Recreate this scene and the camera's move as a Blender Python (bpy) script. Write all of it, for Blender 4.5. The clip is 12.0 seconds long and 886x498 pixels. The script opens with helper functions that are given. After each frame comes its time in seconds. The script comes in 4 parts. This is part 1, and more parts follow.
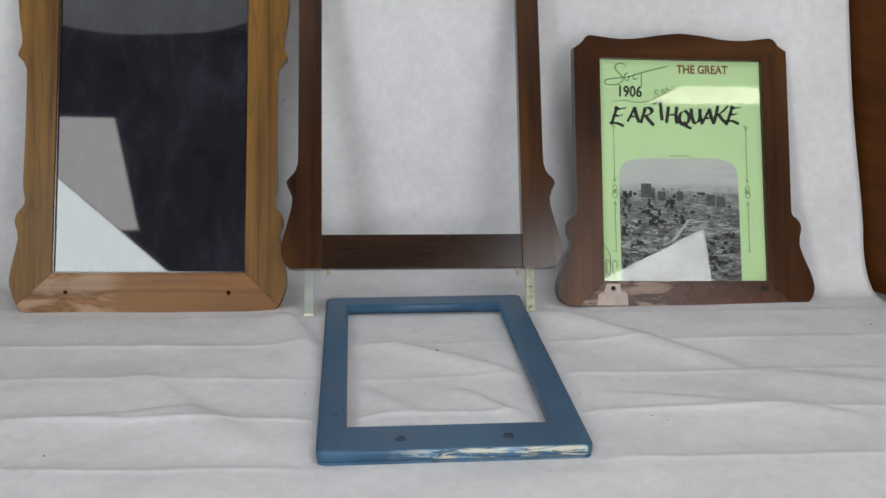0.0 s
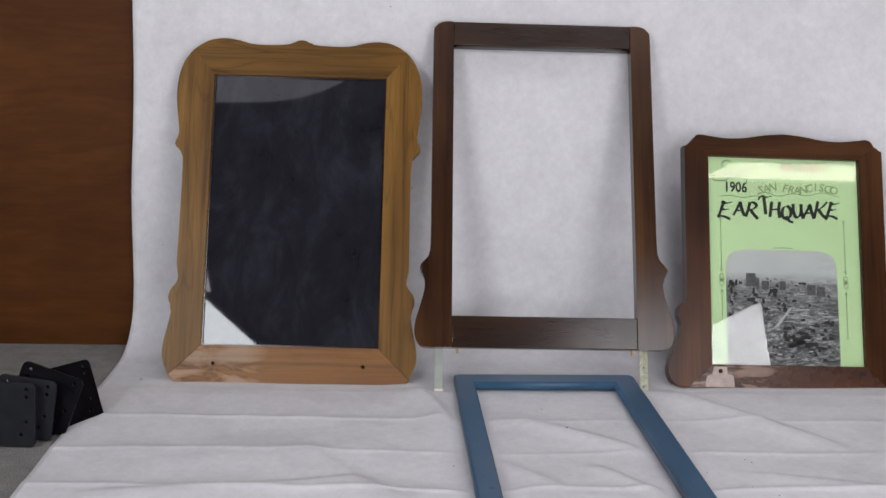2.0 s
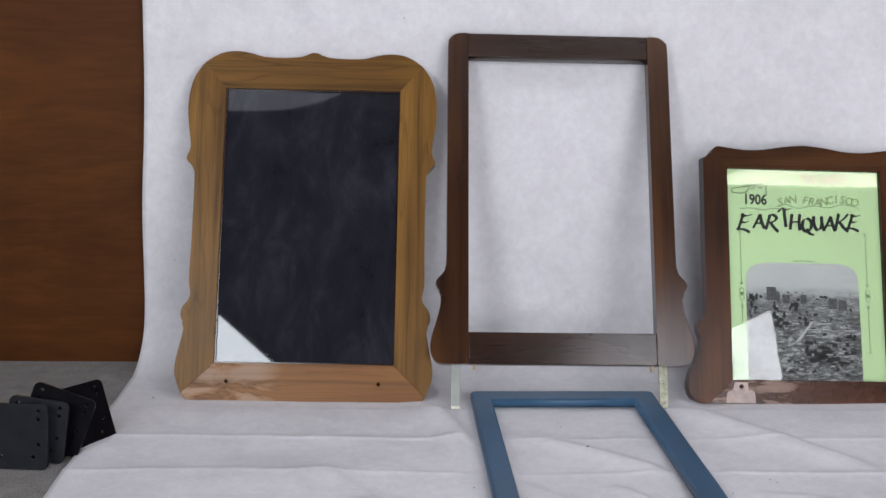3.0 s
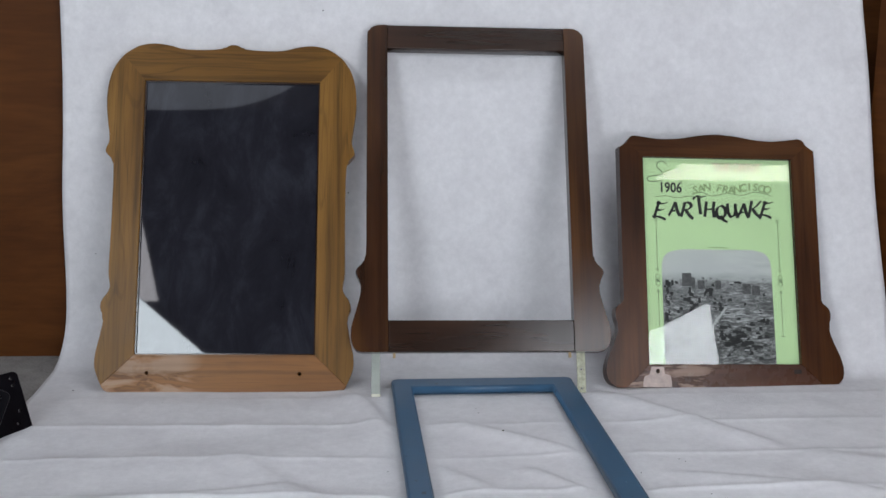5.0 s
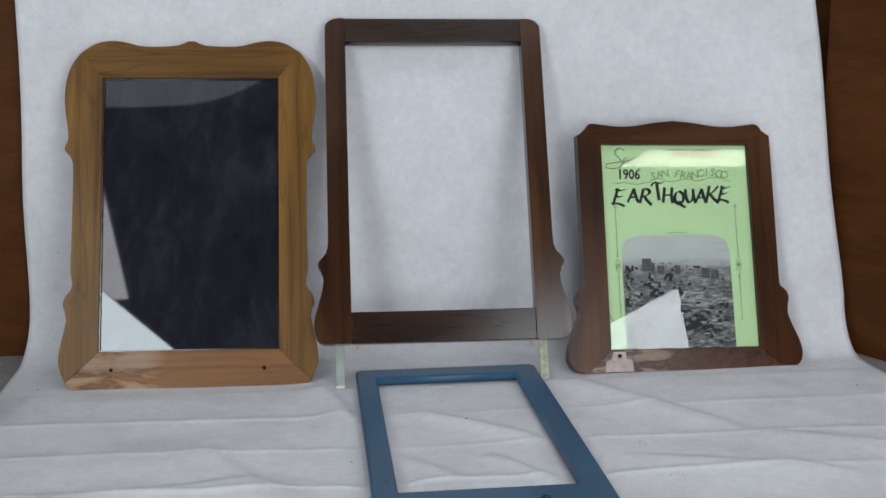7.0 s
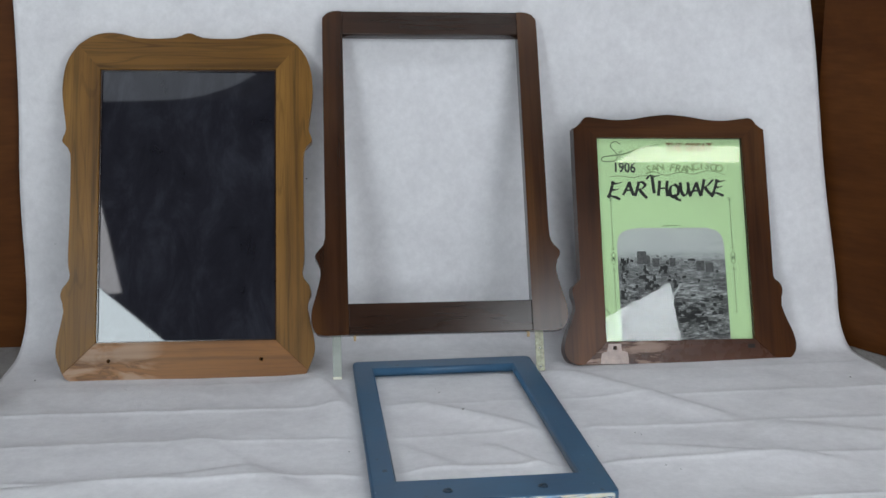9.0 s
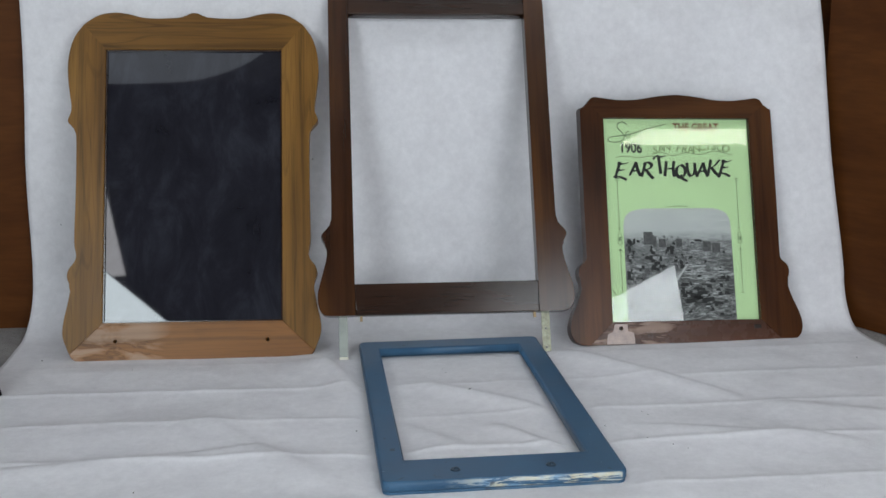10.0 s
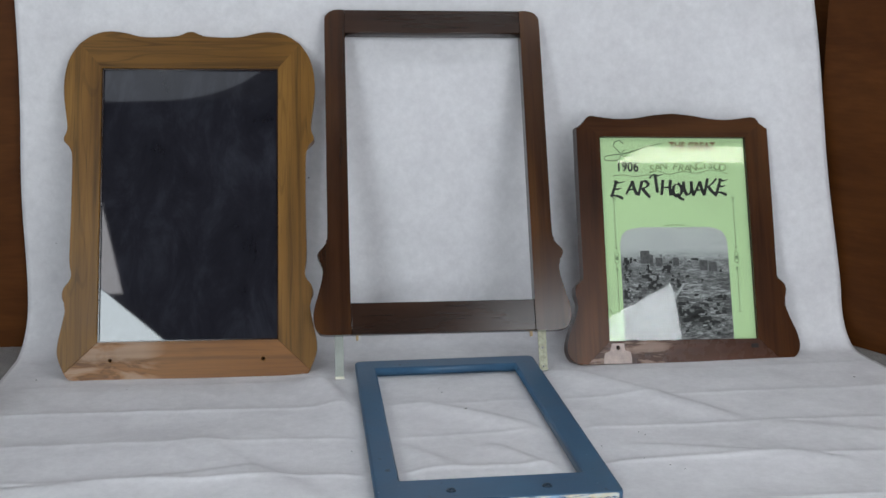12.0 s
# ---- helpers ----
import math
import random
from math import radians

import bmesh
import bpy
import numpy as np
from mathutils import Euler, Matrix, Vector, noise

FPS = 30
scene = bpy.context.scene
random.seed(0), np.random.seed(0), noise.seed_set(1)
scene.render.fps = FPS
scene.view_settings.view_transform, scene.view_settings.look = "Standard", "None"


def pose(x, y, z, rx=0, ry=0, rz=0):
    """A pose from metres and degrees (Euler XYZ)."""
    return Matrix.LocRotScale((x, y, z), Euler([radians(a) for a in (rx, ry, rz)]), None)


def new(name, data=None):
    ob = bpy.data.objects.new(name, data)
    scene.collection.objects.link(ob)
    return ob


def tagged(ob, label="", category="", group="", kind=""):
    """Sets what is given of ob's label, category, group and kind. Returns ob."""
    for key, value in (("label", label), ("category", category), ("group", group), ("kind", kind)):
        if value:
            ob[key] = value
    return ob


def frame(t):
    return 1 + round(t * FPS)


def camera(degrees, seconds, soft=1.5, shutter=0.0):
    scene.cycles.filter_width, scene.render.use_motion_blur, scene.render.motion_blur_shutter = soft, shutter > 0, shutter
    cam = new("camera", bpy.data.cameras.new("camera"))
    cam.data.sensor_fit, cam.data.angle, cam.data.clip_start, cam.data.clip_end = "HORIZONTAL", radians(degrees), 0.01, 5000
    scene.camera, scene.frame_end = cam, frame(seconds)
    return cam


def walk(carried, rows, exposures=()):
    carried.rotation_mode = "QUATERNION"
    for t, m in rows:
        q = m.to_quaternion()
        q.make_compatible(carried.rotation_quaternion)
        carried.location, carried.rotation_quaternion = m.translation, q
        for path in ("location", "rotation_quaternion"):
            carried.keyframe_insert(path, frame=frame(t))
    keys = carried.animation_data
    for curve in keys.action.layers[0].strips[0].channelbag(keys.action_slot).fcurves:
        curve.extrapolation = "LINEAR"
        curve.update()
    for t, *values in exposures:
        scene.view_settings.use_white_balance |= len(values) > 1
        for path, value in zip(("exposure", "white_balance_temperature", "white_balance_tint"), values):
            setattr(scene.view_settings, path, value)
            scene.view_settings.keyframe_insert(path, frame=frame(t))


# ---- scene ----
cam = camera(43.12, 12.0)
# seconds, eye x y z, yaw, pitch, roll
ROWS = [
    (0.0, 0.0564, -1.5868, 0.5053, -4.329, -14.402, 0.303),
    (0.2, 0.0121, -1.6949, 0.5551, -5.307, -14.054, -0.045),
    (0.5, -0.0165, -1.7134, 0.5580, -5.509, -13.426, 0.149),
    (1.0, -0.0407, -1.7239, 0.5666, -4.789, -11.941, 0.753),
    (1.5, -0.0553, -1.7141, 0.5710, -3.437, -11.867, 0.920),
    (2.0, -0.1022, -1.6949, 0.5700, -2.904, -11.444, 1.214),
    (2.5, -0.1220, -1.6752, 0.5731, -2.578, -11.280, 1.209),
    (3.0, -0.1211, -1.6652, 0.5806, -2.737, -11.209, 0.908),
    (3.5, -0.1169, -1.6654, 0.5762, -3.252, -11.150, 1.003),
    (5.5, -0.0584, -1.6954, 0.5656, -5.507, -11.134, 0.467),
    (6.0, -0.0587, -1.6970, 0.5702, -5.833, -11.284, 0.169),
    (6.5, -0.0519, -1.7017, 0.5663, -6.067, -11.379, -0.141),
    (7.0, -0.0449, -1.7041, 0.5678, -6.347, -11.546, -0.254),
    (9.0, -0.0548, -1.7128, 0.5624, -6.809, -11.718, -0.027),
    (9.5, -0.0573, -1.7144, 0.5581, -6.631, -11.733, 0.032),
    (10.0, -0.0607, -1.7117, 0.5565, -6.675, -12.537, -0.067),
    (10.5, -0.0614, -1.7105, 0.5551, -6.490, -12.311, -0.214),
    (11.0, -0.0614, -1.7077, 0.5566, -6.898, -12.107, -0.105),
    (11.5, -0.0584, -1.7095, 0.5576, -6.790, -11.873, -0.010),
    (12.0, -0.0574, -1.7072, 0.5581, -6.780, -11.656, -0.020),
]
# seconds, stops, white balance
EXPOSURES = [(0.0, -0.16, 6600, 7), (1.0, -0.25, 6580, 10), (2.5, -0.05, 6450, 14), (3.5, 0.0, 6250, 14), (5.5, -0.21, 6200, 8), (9.0, -0.23, 6200, 6), (12.0, -0.24, 6240, 7)]
walk(cam, [(t, pose(x, y, z, 0, 0, yaw) @ pose(0, 0, 0, 90 + pitch, 0, 0) @ pose(0, 0, 0, 0, 0, roll)) for t, x, y, z, yaw, pitch, roll in ROWS], EXPOSURES)

# ---- light and air ----
world = bpy.data.worlds.new("world")
scene.world = world
world.use_nodes = True
world.node_tree.nodes["Background"].inputs[0].default_value = (0.8, 0.85, 1.0, 1)
world.node_tree.nodes["Background"].inputs[1].default_value = 0.05
# LOW and OVERHEAD are the strengths of added lights with no seen source
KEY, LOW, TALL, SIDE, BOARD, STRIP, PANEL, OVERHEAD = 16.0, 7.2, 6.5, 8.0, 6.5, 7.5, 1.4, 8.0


# ---- materials ----
def shader(name):
    m = bpy.data.materials.new(name)
    m.use_nodes = True
    t = m.node_tree
    return m, t, t.nodes["Principled BSDF"]


def node(t, kind, **values):
    n = t.nodes.new(kind)
    for key, value in values.items():
        if key in n.inputs:
            n.inputs[key].default_value = value
        else:
            setattr(n, key, value)
    return n


def coords(t, scale=(1, 1, 1), shift=True):
    """Object coordinates in metres, scaled, with a shift of its own for each object."""
    tc = node(t, "ShaderNodeTexCoord")
    mp = node(t, "ShaderNodeMapping")
    mp.inputs["Scale"].default_value = scale
    t.links.new(tc.outputs["Object"], mp.inputs["Vector"])
    if shift:
        info = node(t, "ShaderNodeObjectInfo")
        mul = node(t, "ShaderNodeMath", operation="MULTIPLY")
        mul.inputs[1].default_value = 37.0
        t.links.new(info.outputs["Random"], mul.inputs[0])
        t.links.new(mul.outputs[0], mp.inputs["Location"])
    return mp.outputs["Vector"]


def noise_tex(t, vec, scale, detail=6.0, rough=0.6, distort=0.0):
    n = node(t, "ShaderNodeTexNoise", Scale=scale, Detail=detail, Roughness=rough, Distortion=distort)
    t.links.new(vec, n.inputs["Vector"])
    return n.outputs["Fac"]


def ramp(t, fac, stops):
    r = node(t, "ShaderNodeValToRGB")
    e = r.color_ramp.elements
    while len(e) < len(stops):
        e.new(0.5)
    for k, (p, c) in enumerate(stops):
        e[k].position = p
        e[k].color = (*c, 1) if len(c) == 3 else c
    t.links.new(fac, r.inputs[0])
    return r.outputs[0]


def grey(v):
    return (v, v, v)


def mix(t, fac, a, b, mode="MIX"):
    n = node(t, "ShaderNodeMix", data_type="RGBA", blend_type=mode)
    for sock, v in ((n.inputs[0], fac), (n.inputs[6], a), (n.inputs[7], b)):
        if isinstance(v, (float, int)):
            sock.default_value = v
        elif isinstance(v, tuple):
            sock.default_value = (*v, 1)
        else:
            t.links.new(v, sock)
    return n.outputs[2]


def bump(t, p, height, strength, distance=0.001):
    b = node(t, "ShaderNodeBump", Strength=strength, Distance=distance)
    t.links.new(height, b.inputs["Height"])
    t.links.new(b.outputs[0], p.inputs["Normal"])


def wood(name, dark, mid, light, along="z", rough=0.4, grain=1.0, lines=0.0, stain=None, shine=0.3):
    """Varnished wood whose grain runs along one of the thing's own axes; lines: how strongly the yearly rings show."""
    m, t, p = shader(name)

    def stretch(across, length):
        return (across, across, length) if along == "z" else (length, across, across)

    pores = noise_tex(t, coords(t, stretch(420, 14)), 1.0, 4, 0.6)
    streak = noise_tex(t, coords(t, stretch(85, 2.6)), 1.0, 4, 0.55, 0.15)
    tone = noise_tex(t, coords(t, stretch(16, 3.0)), 1.0, 2, 0.4, 0.15)
    col = ramp(t, tone, [(0.30, dark), (0.5, mid), (0.70, light)])
    col = mix(t, 0.75 * grain, col, ramp(t, streak, [(0.34, grey(0.50)), (0.5, grey(1.0)), (0.68, grey(1.22))]), "MULTIPLY")
    col = mix(t, 0.5 * grain, col, ramp(t, pores, [(0.34, grey(0.55)), (0.48, grey(1.0))]), "MULTIPLY")
    if lines:
        figure = noise_tex(t, coords(t, stretch(15, 1.5)), 1.0, 2, 0.45, 0.35)
        mul = node(t, "ShaderNodeMath", operation="MULTIPLY")
        mul.inputs[1].default_value = 75.0
        wave = node(t, "ShaderNodeMath", operation="SINE")
        t.links.new(figure, mul.inputs[0])
        t.links.new(mul.outputs[0], wave.inputs[0])
        col = mix(t, lines, col, ramp(t, wave.outputs[0], [(0.0, grey(1.06)), (0.90, grey(0.98)), (0.985, grey(0.45))]), "MULTIPLY")
    if stain:
        colour, size, low, high, reach = stain
        s = noise_tex(t, coords(t, size, False), 1.0, 4, 0.55, 0.6)
        worn = ramp(t, s, [(low, grey(0)), (high, grey(1))])
        rim = ramp(t, s, [(low - 0.05, grey(1)), (low - 0.01, grey(0.45)), (low + 0.01, grey(1))])
        sep = node(t, "ShaderNodeSeparateXYZ")
        tc = node(t, "ShaderNodeTexCoord")
        t.links.new(tc.outputs["Object"], sep.inputs[0])
        fade = node(t, "ShaderNodeMapRange")
        fade.inputs[1].default_value, fade.inputs[2].default_value = reach + 0.02, reach - 0.02
        t.links.new(sep.outputs[0], fade.inputs[0])
        edge_mask = node(t, "ShaderNodeMath", operation="MULTIPLY")
        edge_mask.inputs[1].default_value = 0.75
        t.links.new(fade.outputs[0], edge_mask.inputs[0])
        both = node(t, "ShaderNodeMath", operation="MULTIPLY")
        t.links.new(worn, both.inputs[0])
        t.links.new(fade.outputs[0], both.inputs[1])
        col = mix(t, both.outputs[0], mix(t, edge_mask.outputs[0], col, rim, "MULTIPLY"), mix(t, 0.6, colour, ramp(t, streak, [(0.3, grey(0.6)), (0.6, grey(1.1))]), "MULTIPLY"))
    t.links.new(col, p.inputs["Base Color"])
    r = noise_tex(t, coords(t, (40, 40, 40)), 1.0, 4)
    t.links.new(ramp(t, r, [(0.3, grey(rough - 0.015)), (0.7, grey(rough + 0.02))]), p.inputs["Roughness"])
    p.inputs["Specular IOR Level"].default_value = shine
    bump(t, p, mix(t, 0.5, pores, streak), 0.06, 0.0005)
    return m


def plain(name, colour, rough=0.5, metal=0.0, vary=0.15, size=60.0, relief=0.05, shine=0.5):
    m, t, p = shader(name)
    n = noise_tex(t, coords(t, (size,) * 3), 1.0, 5)
    n2 = noise_tex(t, coords(t, (size * 6,) * 3), 1.0, 4)
    c = mix(t, 1.0, colour, ramp(t, n, [(0.25, grey(1 - vary)), (0.75, grey(1 + vary * 0.6))]), "MULTIPLY")
    t.links.new(c, p.inputs["Base Color"])
    t.links.new(ramp(t, n, [(0.3, grey(max(0.02, rough - 0.1))), (0.7, grey(rough + 0.1))]), p.inputs["Roughness"])
    p.inputs["Metallic"].default_value = metal
    p.inputs["Specular IOR Level"].default_value = shine
    bump(t, p, n2, relief, 0.0005)
    return m


def glow(name, colour, strength):
    m, t, p = shader(name)
    p.inputs["Base Color"].default_value = (0.8, 0.8, 0.8, 1)
    p.inputs["Emission Color"].default_value = (*colour, 1)
    p.inputs["Emission Strength"].default_value = strength
    return m


def cloth_material():
    m, t, p = shader("white_nonwoven_fabric")
    v = coords(t, (1, 1, 1), False)
    fibre = noise_tex(t, v, 900.0, 4, 0.7)
    mottle = noise_tex(t, v, 75.0, 5, 0.7)
    cloud = noise_tex(t, v, 14.0, 4, 0.6, 0.5)
    c = mix(t, 1.0, (0.74, 0.73, 0.75), ramp(t, mottle, [(0.3, grey(0.93)), (0.7, grey(1.05))]), "MULTIPLY")
    c = mix(t, 1.0, c, ramp(t, cloud, [(0.28, (0.93, 0.925, 0.93)), (0.6, (1.02, 1.02, 1.02))]), "MULTIPLY")
    t.links.new(c, p.inputs["Base Color"])
    p.inputs["Roughness"].default_value = 0.75
    p.inputs["Specular IOR Level"].default_value = 0.25
    h = mix(t, 0.4, mottle, fibre)
    b2 = mix(t, 0.5, h, noise_tex(t, v, 24.0, 3, 0.5, 0.8))
    bump(t, p, b2, 0.45, 0.0026)
    return m


def carpet_material():
    m, t, p = shader("grey_carpet_pile")
    v = coords(t, (1, 1, 1), False)
    n = noise_tex(t, v, 420.0, 4, 0.7)
    w = noise_tex(t, v, 30.0, 4, 0.6)
    c = ramp(t, n, [(0.3, (0.15, 0.138, 0.13)), (0.55, (0.36, 0.34, 0.325)), (0.75, (0.54, 0.515, 0.50))])
    c = mix(t, 0.8, c, ramp(t, w, [(0.3, grey(0.75)), (0.7, grey(1.15))]), "MULTIPLY")
    t.links.new(c, p.inputs["Base Color"])
    p.inputs["Roughness"].default_value = 0.95
    bump(t, p, n, 1.0, 0.004)
    return m


def board_material():
    """Brown hardboard wall with a faint figure."""
    m, t, p = shader("brown_varnished_plywood")
    v = coords(t, (2.2, 2.2, 9), False)
    a = noise_tex(t, v, 1.0, 6, 0.62, 1.6)
    f = noise_tex(t, coords(t, (14, 14, 160), False), 1.0, 4, 0.6)
    s = noise_tex(t, coords(t, (5, 5, 5), False), 1.0, 3)
    c = ramp(t, a, [(0.3, (0.062, 0.019, 0.0042)), (0.5, (0.084, 0.0275, 0.0060)), (0.72, (0.112, 0.039, 0.0088))])
    c = mix(t, 0.35, c, ramp(t, f, [(0.35, grey(0.7)), (0.6, grey(1.1))]), "MULTIPLY")
    c = mix(t, 0.6, c, ramp(t, s, [(0.3, grey(0.75)), (0.7, grey(1.15))]), "MULTIPLY")
    t.links.new(c, p.inputs["Base Color"])
    p.inputs["Roughness"].default_value = 0.55
    p.inputs["Specular IOR Level"].default_value = 0.12
    bump(t, p, f, 0.08, 0.0006)
    return m


def black_panel_material():
    m, t, p = shader("black_backed_glass")
    v = coords(t, (1, 1, 1), False)
    smear = noise_tex(t, coords(t, (1, 1, 0.5), False), 16.0, 7, 0.7, 0.5)
    dust = noise_tex(t, v, 260.0, 3, 0.6)
    c = ramp(t, smear, [(0.30, (0.0105, 0.0103, 0.0140)), (0.5, (0.0178, 0.0175, 0.0235)), (0.72, (0.033, 0.034, 0.044))])
    c = mix(t, ramp(t, dust, [(0.72, grey(0)), (0.85, grey(0.06))]), c, (0.1, 0.1, 0.1))
    t.links.new(c, p.inputs["Base Color"])
    p.inputs["Roughness"].default_value = 0.025
    p.inputs["IOR"].default_value = 1.5
    bump(t, p, noise_tex(t, v, 3.0, 0, 0.0), 0.04, 0.004)
    return m


def pane_material():
    """Clear glass: passes what lies behind it, and mirrors by its angle."""
    m, t, p = shader("clear_glass")
    out = t.nodes["Material Output"]
    fr = node(t, "ShaderNodeFresnel", IOR=1.5)
    clear = node(t, "ShaderNodeBsdfTransparent")
    clear.inputs[0].default_value = (0.98, 0.99, 0.98, 1)
    gloss = node(t, "ShaderNodeBsdfGlossy", Roughness=0.02)
    mx = node(t, "ShaderNodeMixShader")
    t.links.new(fr.outputs[0], mx.inputs[0])
    t.links.new(clear.outputs[0], mx.inputs[1])
    t.links.new(gloss.outputs[0], mx.inputs[2])
    t.links.new(mx.outputs[0], out.inputs[0])
    return m


def blue_paint_material():
    """Blue gloss paint, chipped through to cream and yellow coats along the front edge."""
    m, t, p = shader("blue_gloss_paint_chipped")
    v = coords(t, (1, 1, 1), False)
    tone = noise_tex(t, v, 16.0, 4, 0.5)
    c = ramp(t, tone, [(0.3, (0.024, 0.074, 0.145)), (0.5, (0.033, 0.095, 0.178)), (0.75, (0.050, 0.126, 0.222))])
    sep = node(t, "ShaderNodeSeparateXYZ")
    tc = node(t, "ShaderNodeTexCoord")
    t.links.new(tc.outputs["Object"], sep.inputs[0])
    flake = noise_tex(t, coords(t, (24, 24, 260), False), 1.0, 6, 0.7, 0.5)
    under = ramp(t, noise_tex(t, v, 45.0, 3, 0.5), [(0.36, (0.20, 0.33, 0.47)), (0.45, (0.50, 0.53, 0.50)), (0.55, (0.54, 0.52, 0.40)), (0.66, (0.46, 0.35, 0.18))])
    reach = node(t, "ShaderNodeMapRange")
    reach.inputs[1].default_value, reach.inputs[2].default_value = -0.07, -0.01
    t.links.new(sep.outputs[0], reach.inputs[0])
    low = node(t, "ShaderNodeMapRange")
    low.inputs[1].default_value, low.inputs[2].default_value = -0.2697, -0.2706
    t.links.new(sep.outputs[1], low.inputs[0])
    m1 = node(t, "ShaderNodeMath", operation="MULTIPLY")
    t.links.new(reach.outputs[0], m1.inputs[0])
    t.links.new(low.outputs[0], m1.inputs[1])
    m2 = node(t, "ShaderNodeMath", operation="MULTIPLY")
    t.links.new(m1.outputs[0], m2.inputs[0])
    t.links.new(ramp(t, flake, [(0.48, grey(0)), (0.51, grey(1))]), m2.inputs[1])
    c = mix(t, m2.outputs[0], c, under)
    dirt = noise_tex(t, coords(t, (60, 60, 60)), 1.0, 4, 0.6)
    c = mix(t, ramp(t, dirt, [(0.66, grey(0)), (0.71, grey(0.8))]), c, (0.02, 0.03, 0.05))
    chips = noise_tex(t, v, 150.0, 3, 0.5)
    c = mix(t, ramp(t, chips, [(0.74, grey(0)), (0.77, grey(0.5))]), c, (0.25, 0.34, 0.45))
    t.links.new(c, p.inputs["Base Color"])
    t.links.new(ramp(t, tone, [(0.3, grey(0.3)), (0.7, grey(0.45))]), p.inputs["Roughness"])
    bump(t, p, noise_tex(t, v, 110.0, 4, 0.6), 0.12, 0.001)
    return m


OAK = ((0.112, 0.051, 0.0084), (0.166, 0.079, 0.0142), (0.222, 0.112, 0.0225))
oak_up = wood("golden_oak_upright", *OAK, "z", 0.36, 1.0, 0.35, shine=0.2)
oak_across = wood("golden_oak_rail", *OAK, "x", 0.36, 1.0, 0.45, shine=0.2)
oak_worn = wood("golden_oak_worn", (0.150, 0.056, 0.011), (0.200, 0.080, 0.016), (0.245, 0.104, 0.023), "x", 0.4, 0.8, 0.12,
                ((0.33, 0.205, 0.125), (11, 11, 34), 0.47, 0.58, -0.050))
WALNUT = ((0.020, 0.0070, 0.0030), (0.046, 0.0172, 0.0064), (0.098, 0.038, 0.0100))
walnut_up = wood("dark_walnut_upright", *WALNUT, "z", 0.18, 0.75, shine=0.5)
walnut_across = wood("dark_walnut_rail", (0.018, 0.0080, 0.0046), (0.030, 0.0135, 0.0076), (0.050, 0.0225, 0.0125), "x", 0.18, 0.6, shine=0.5)
MAHOGANY = ((0.028, 0.0088, 0.0030), (0.056, 0.0185, 0.0055), (0.098, 0.0345, 0.0095))
mahogany_up = wood("brown_mahogany_upright", *MAHOGANY, "z", 0.25, 0.8, shine=0.18)
mahogany_across = wood("brown_mahogany_rail", *MAHOGANY, "x", 0.25, 0.8, shine=0.18)
mahogany_worn = wood("brown_mahogany_scuffed", (0.036, 0.012, 0.0055), (0.062, 0.022, 0.0105), (0.10, 0.040, 0.022), "x", 0.27, 0.8, 0.0,
                     ((0.24, 0.155, 0.115), (14, 14, 60), 0.50, 0.57, -0.02))
bare_patch = plain("bare_pale_wood", (0.50, 0.40, 0.36), 0.6, 0, 0.3, 120.0)
fabric = cloth_material()
carpet = carpet_material()
plywood = board_material()
black_glass = black_panel_material()
pane = pane_material()
blue_chipped = blue_paint_material()
zinc = plain("galvanised_strap_metal", (0.34, 0.34, 0.25), 0.42, 0.4, 0.6, 160.0)
zinc_grey = plain("dull_aluminium_strap", (0.30, 0.32, 0.29), 0.45, 0.5, 0.2, 60.0)
white_tip = plain("cream_paint", (0.72, 0.70, 0.58), 0.5)
peg_wood = plain("pale_peg_wood", (0.50, 0.36, 0.20), 0.6)
screw_metal = plain("painted_screw_metal", (0.035, 0.060, 0.090), 0.35, 0.5)
black_metal = plain("black_plate_enamel", (0.0035, 0.0028, 0.0046), 0.35, 0.0, 0.3, 50.0, 0.05, 0.12)
slate_metal = plain("slate_grey_plate_enamel", (0.0150, 0.0160, 0.0195), 0.5, 0.0, 0.3, 50.0, 0.05, 0.2)
glint_yellow = plain("edge_glint_yellow", (0.16, 0.14, 0.06), 0.5, 0.3, 0.3, 80.0)
dark_hole = plain("dark_bore", (0.012, 0.008, 0.006), 0.8)
paper_green = plain("pale_green_card", (0.58, 0.77, 0.42), 0.6, 0, 0.07, 14.0, 0.02)
ink_black = plain("black_ink", (0.022, 0.024, 0.022), 0.55, 0, 0.4, 90.0)
ink_brown = plain("brown_ink", (0.20, 0.075, 0.03), 0.6, 0, 0.3, 200.0)
ink_faint = plain("faded_olive_ink", (0.32, 0.43, 0.20), 0.6, 0, 0.4, 120.0)
ink_line = plain("thin_grey_ink", (0.10, 0.16, 0.07), 0.6, 0, 0.4, 200.0)
room_paint = plain("warm_grey_wall_paint", (0.42, 0.41, 0.40), 0.7, 0, 0.06, 4.0)
room_dark = plain("dark_curtain_cloth", (0.03, 0.03, 0.034), 0.9, 0, 0.3, 6.0)
ceiling_paint = plain("white_ceiling_paint", (0.8, 0.8, 0.8), 0.8, 0, 0.05, 4.0)
stand_black = plain("black_stand_metal", (0.02, 0.02, 0.02), 0.4, 0.3)
key_face = glow("lit_white_diffuser", (0.90, 0.97, 1.0), KEY)
low_face = glow("low_fill_glow", (0.95, 0.97, 1.0), LOW)
tall_face = glow("lit_tall_diffuser", (0.95, 0.97, 1.0), TALL)
side_face = glow("lit_soft_diffuser", (0.95, 0.97, 1.0), SIDE)
board_face = glow("lit_white_board", (1.0, 0.95, 0.96), BOARD)
panel_face = glow("ceiling_glow_panel", (0.86, 0.91, 1.0), PANEL)
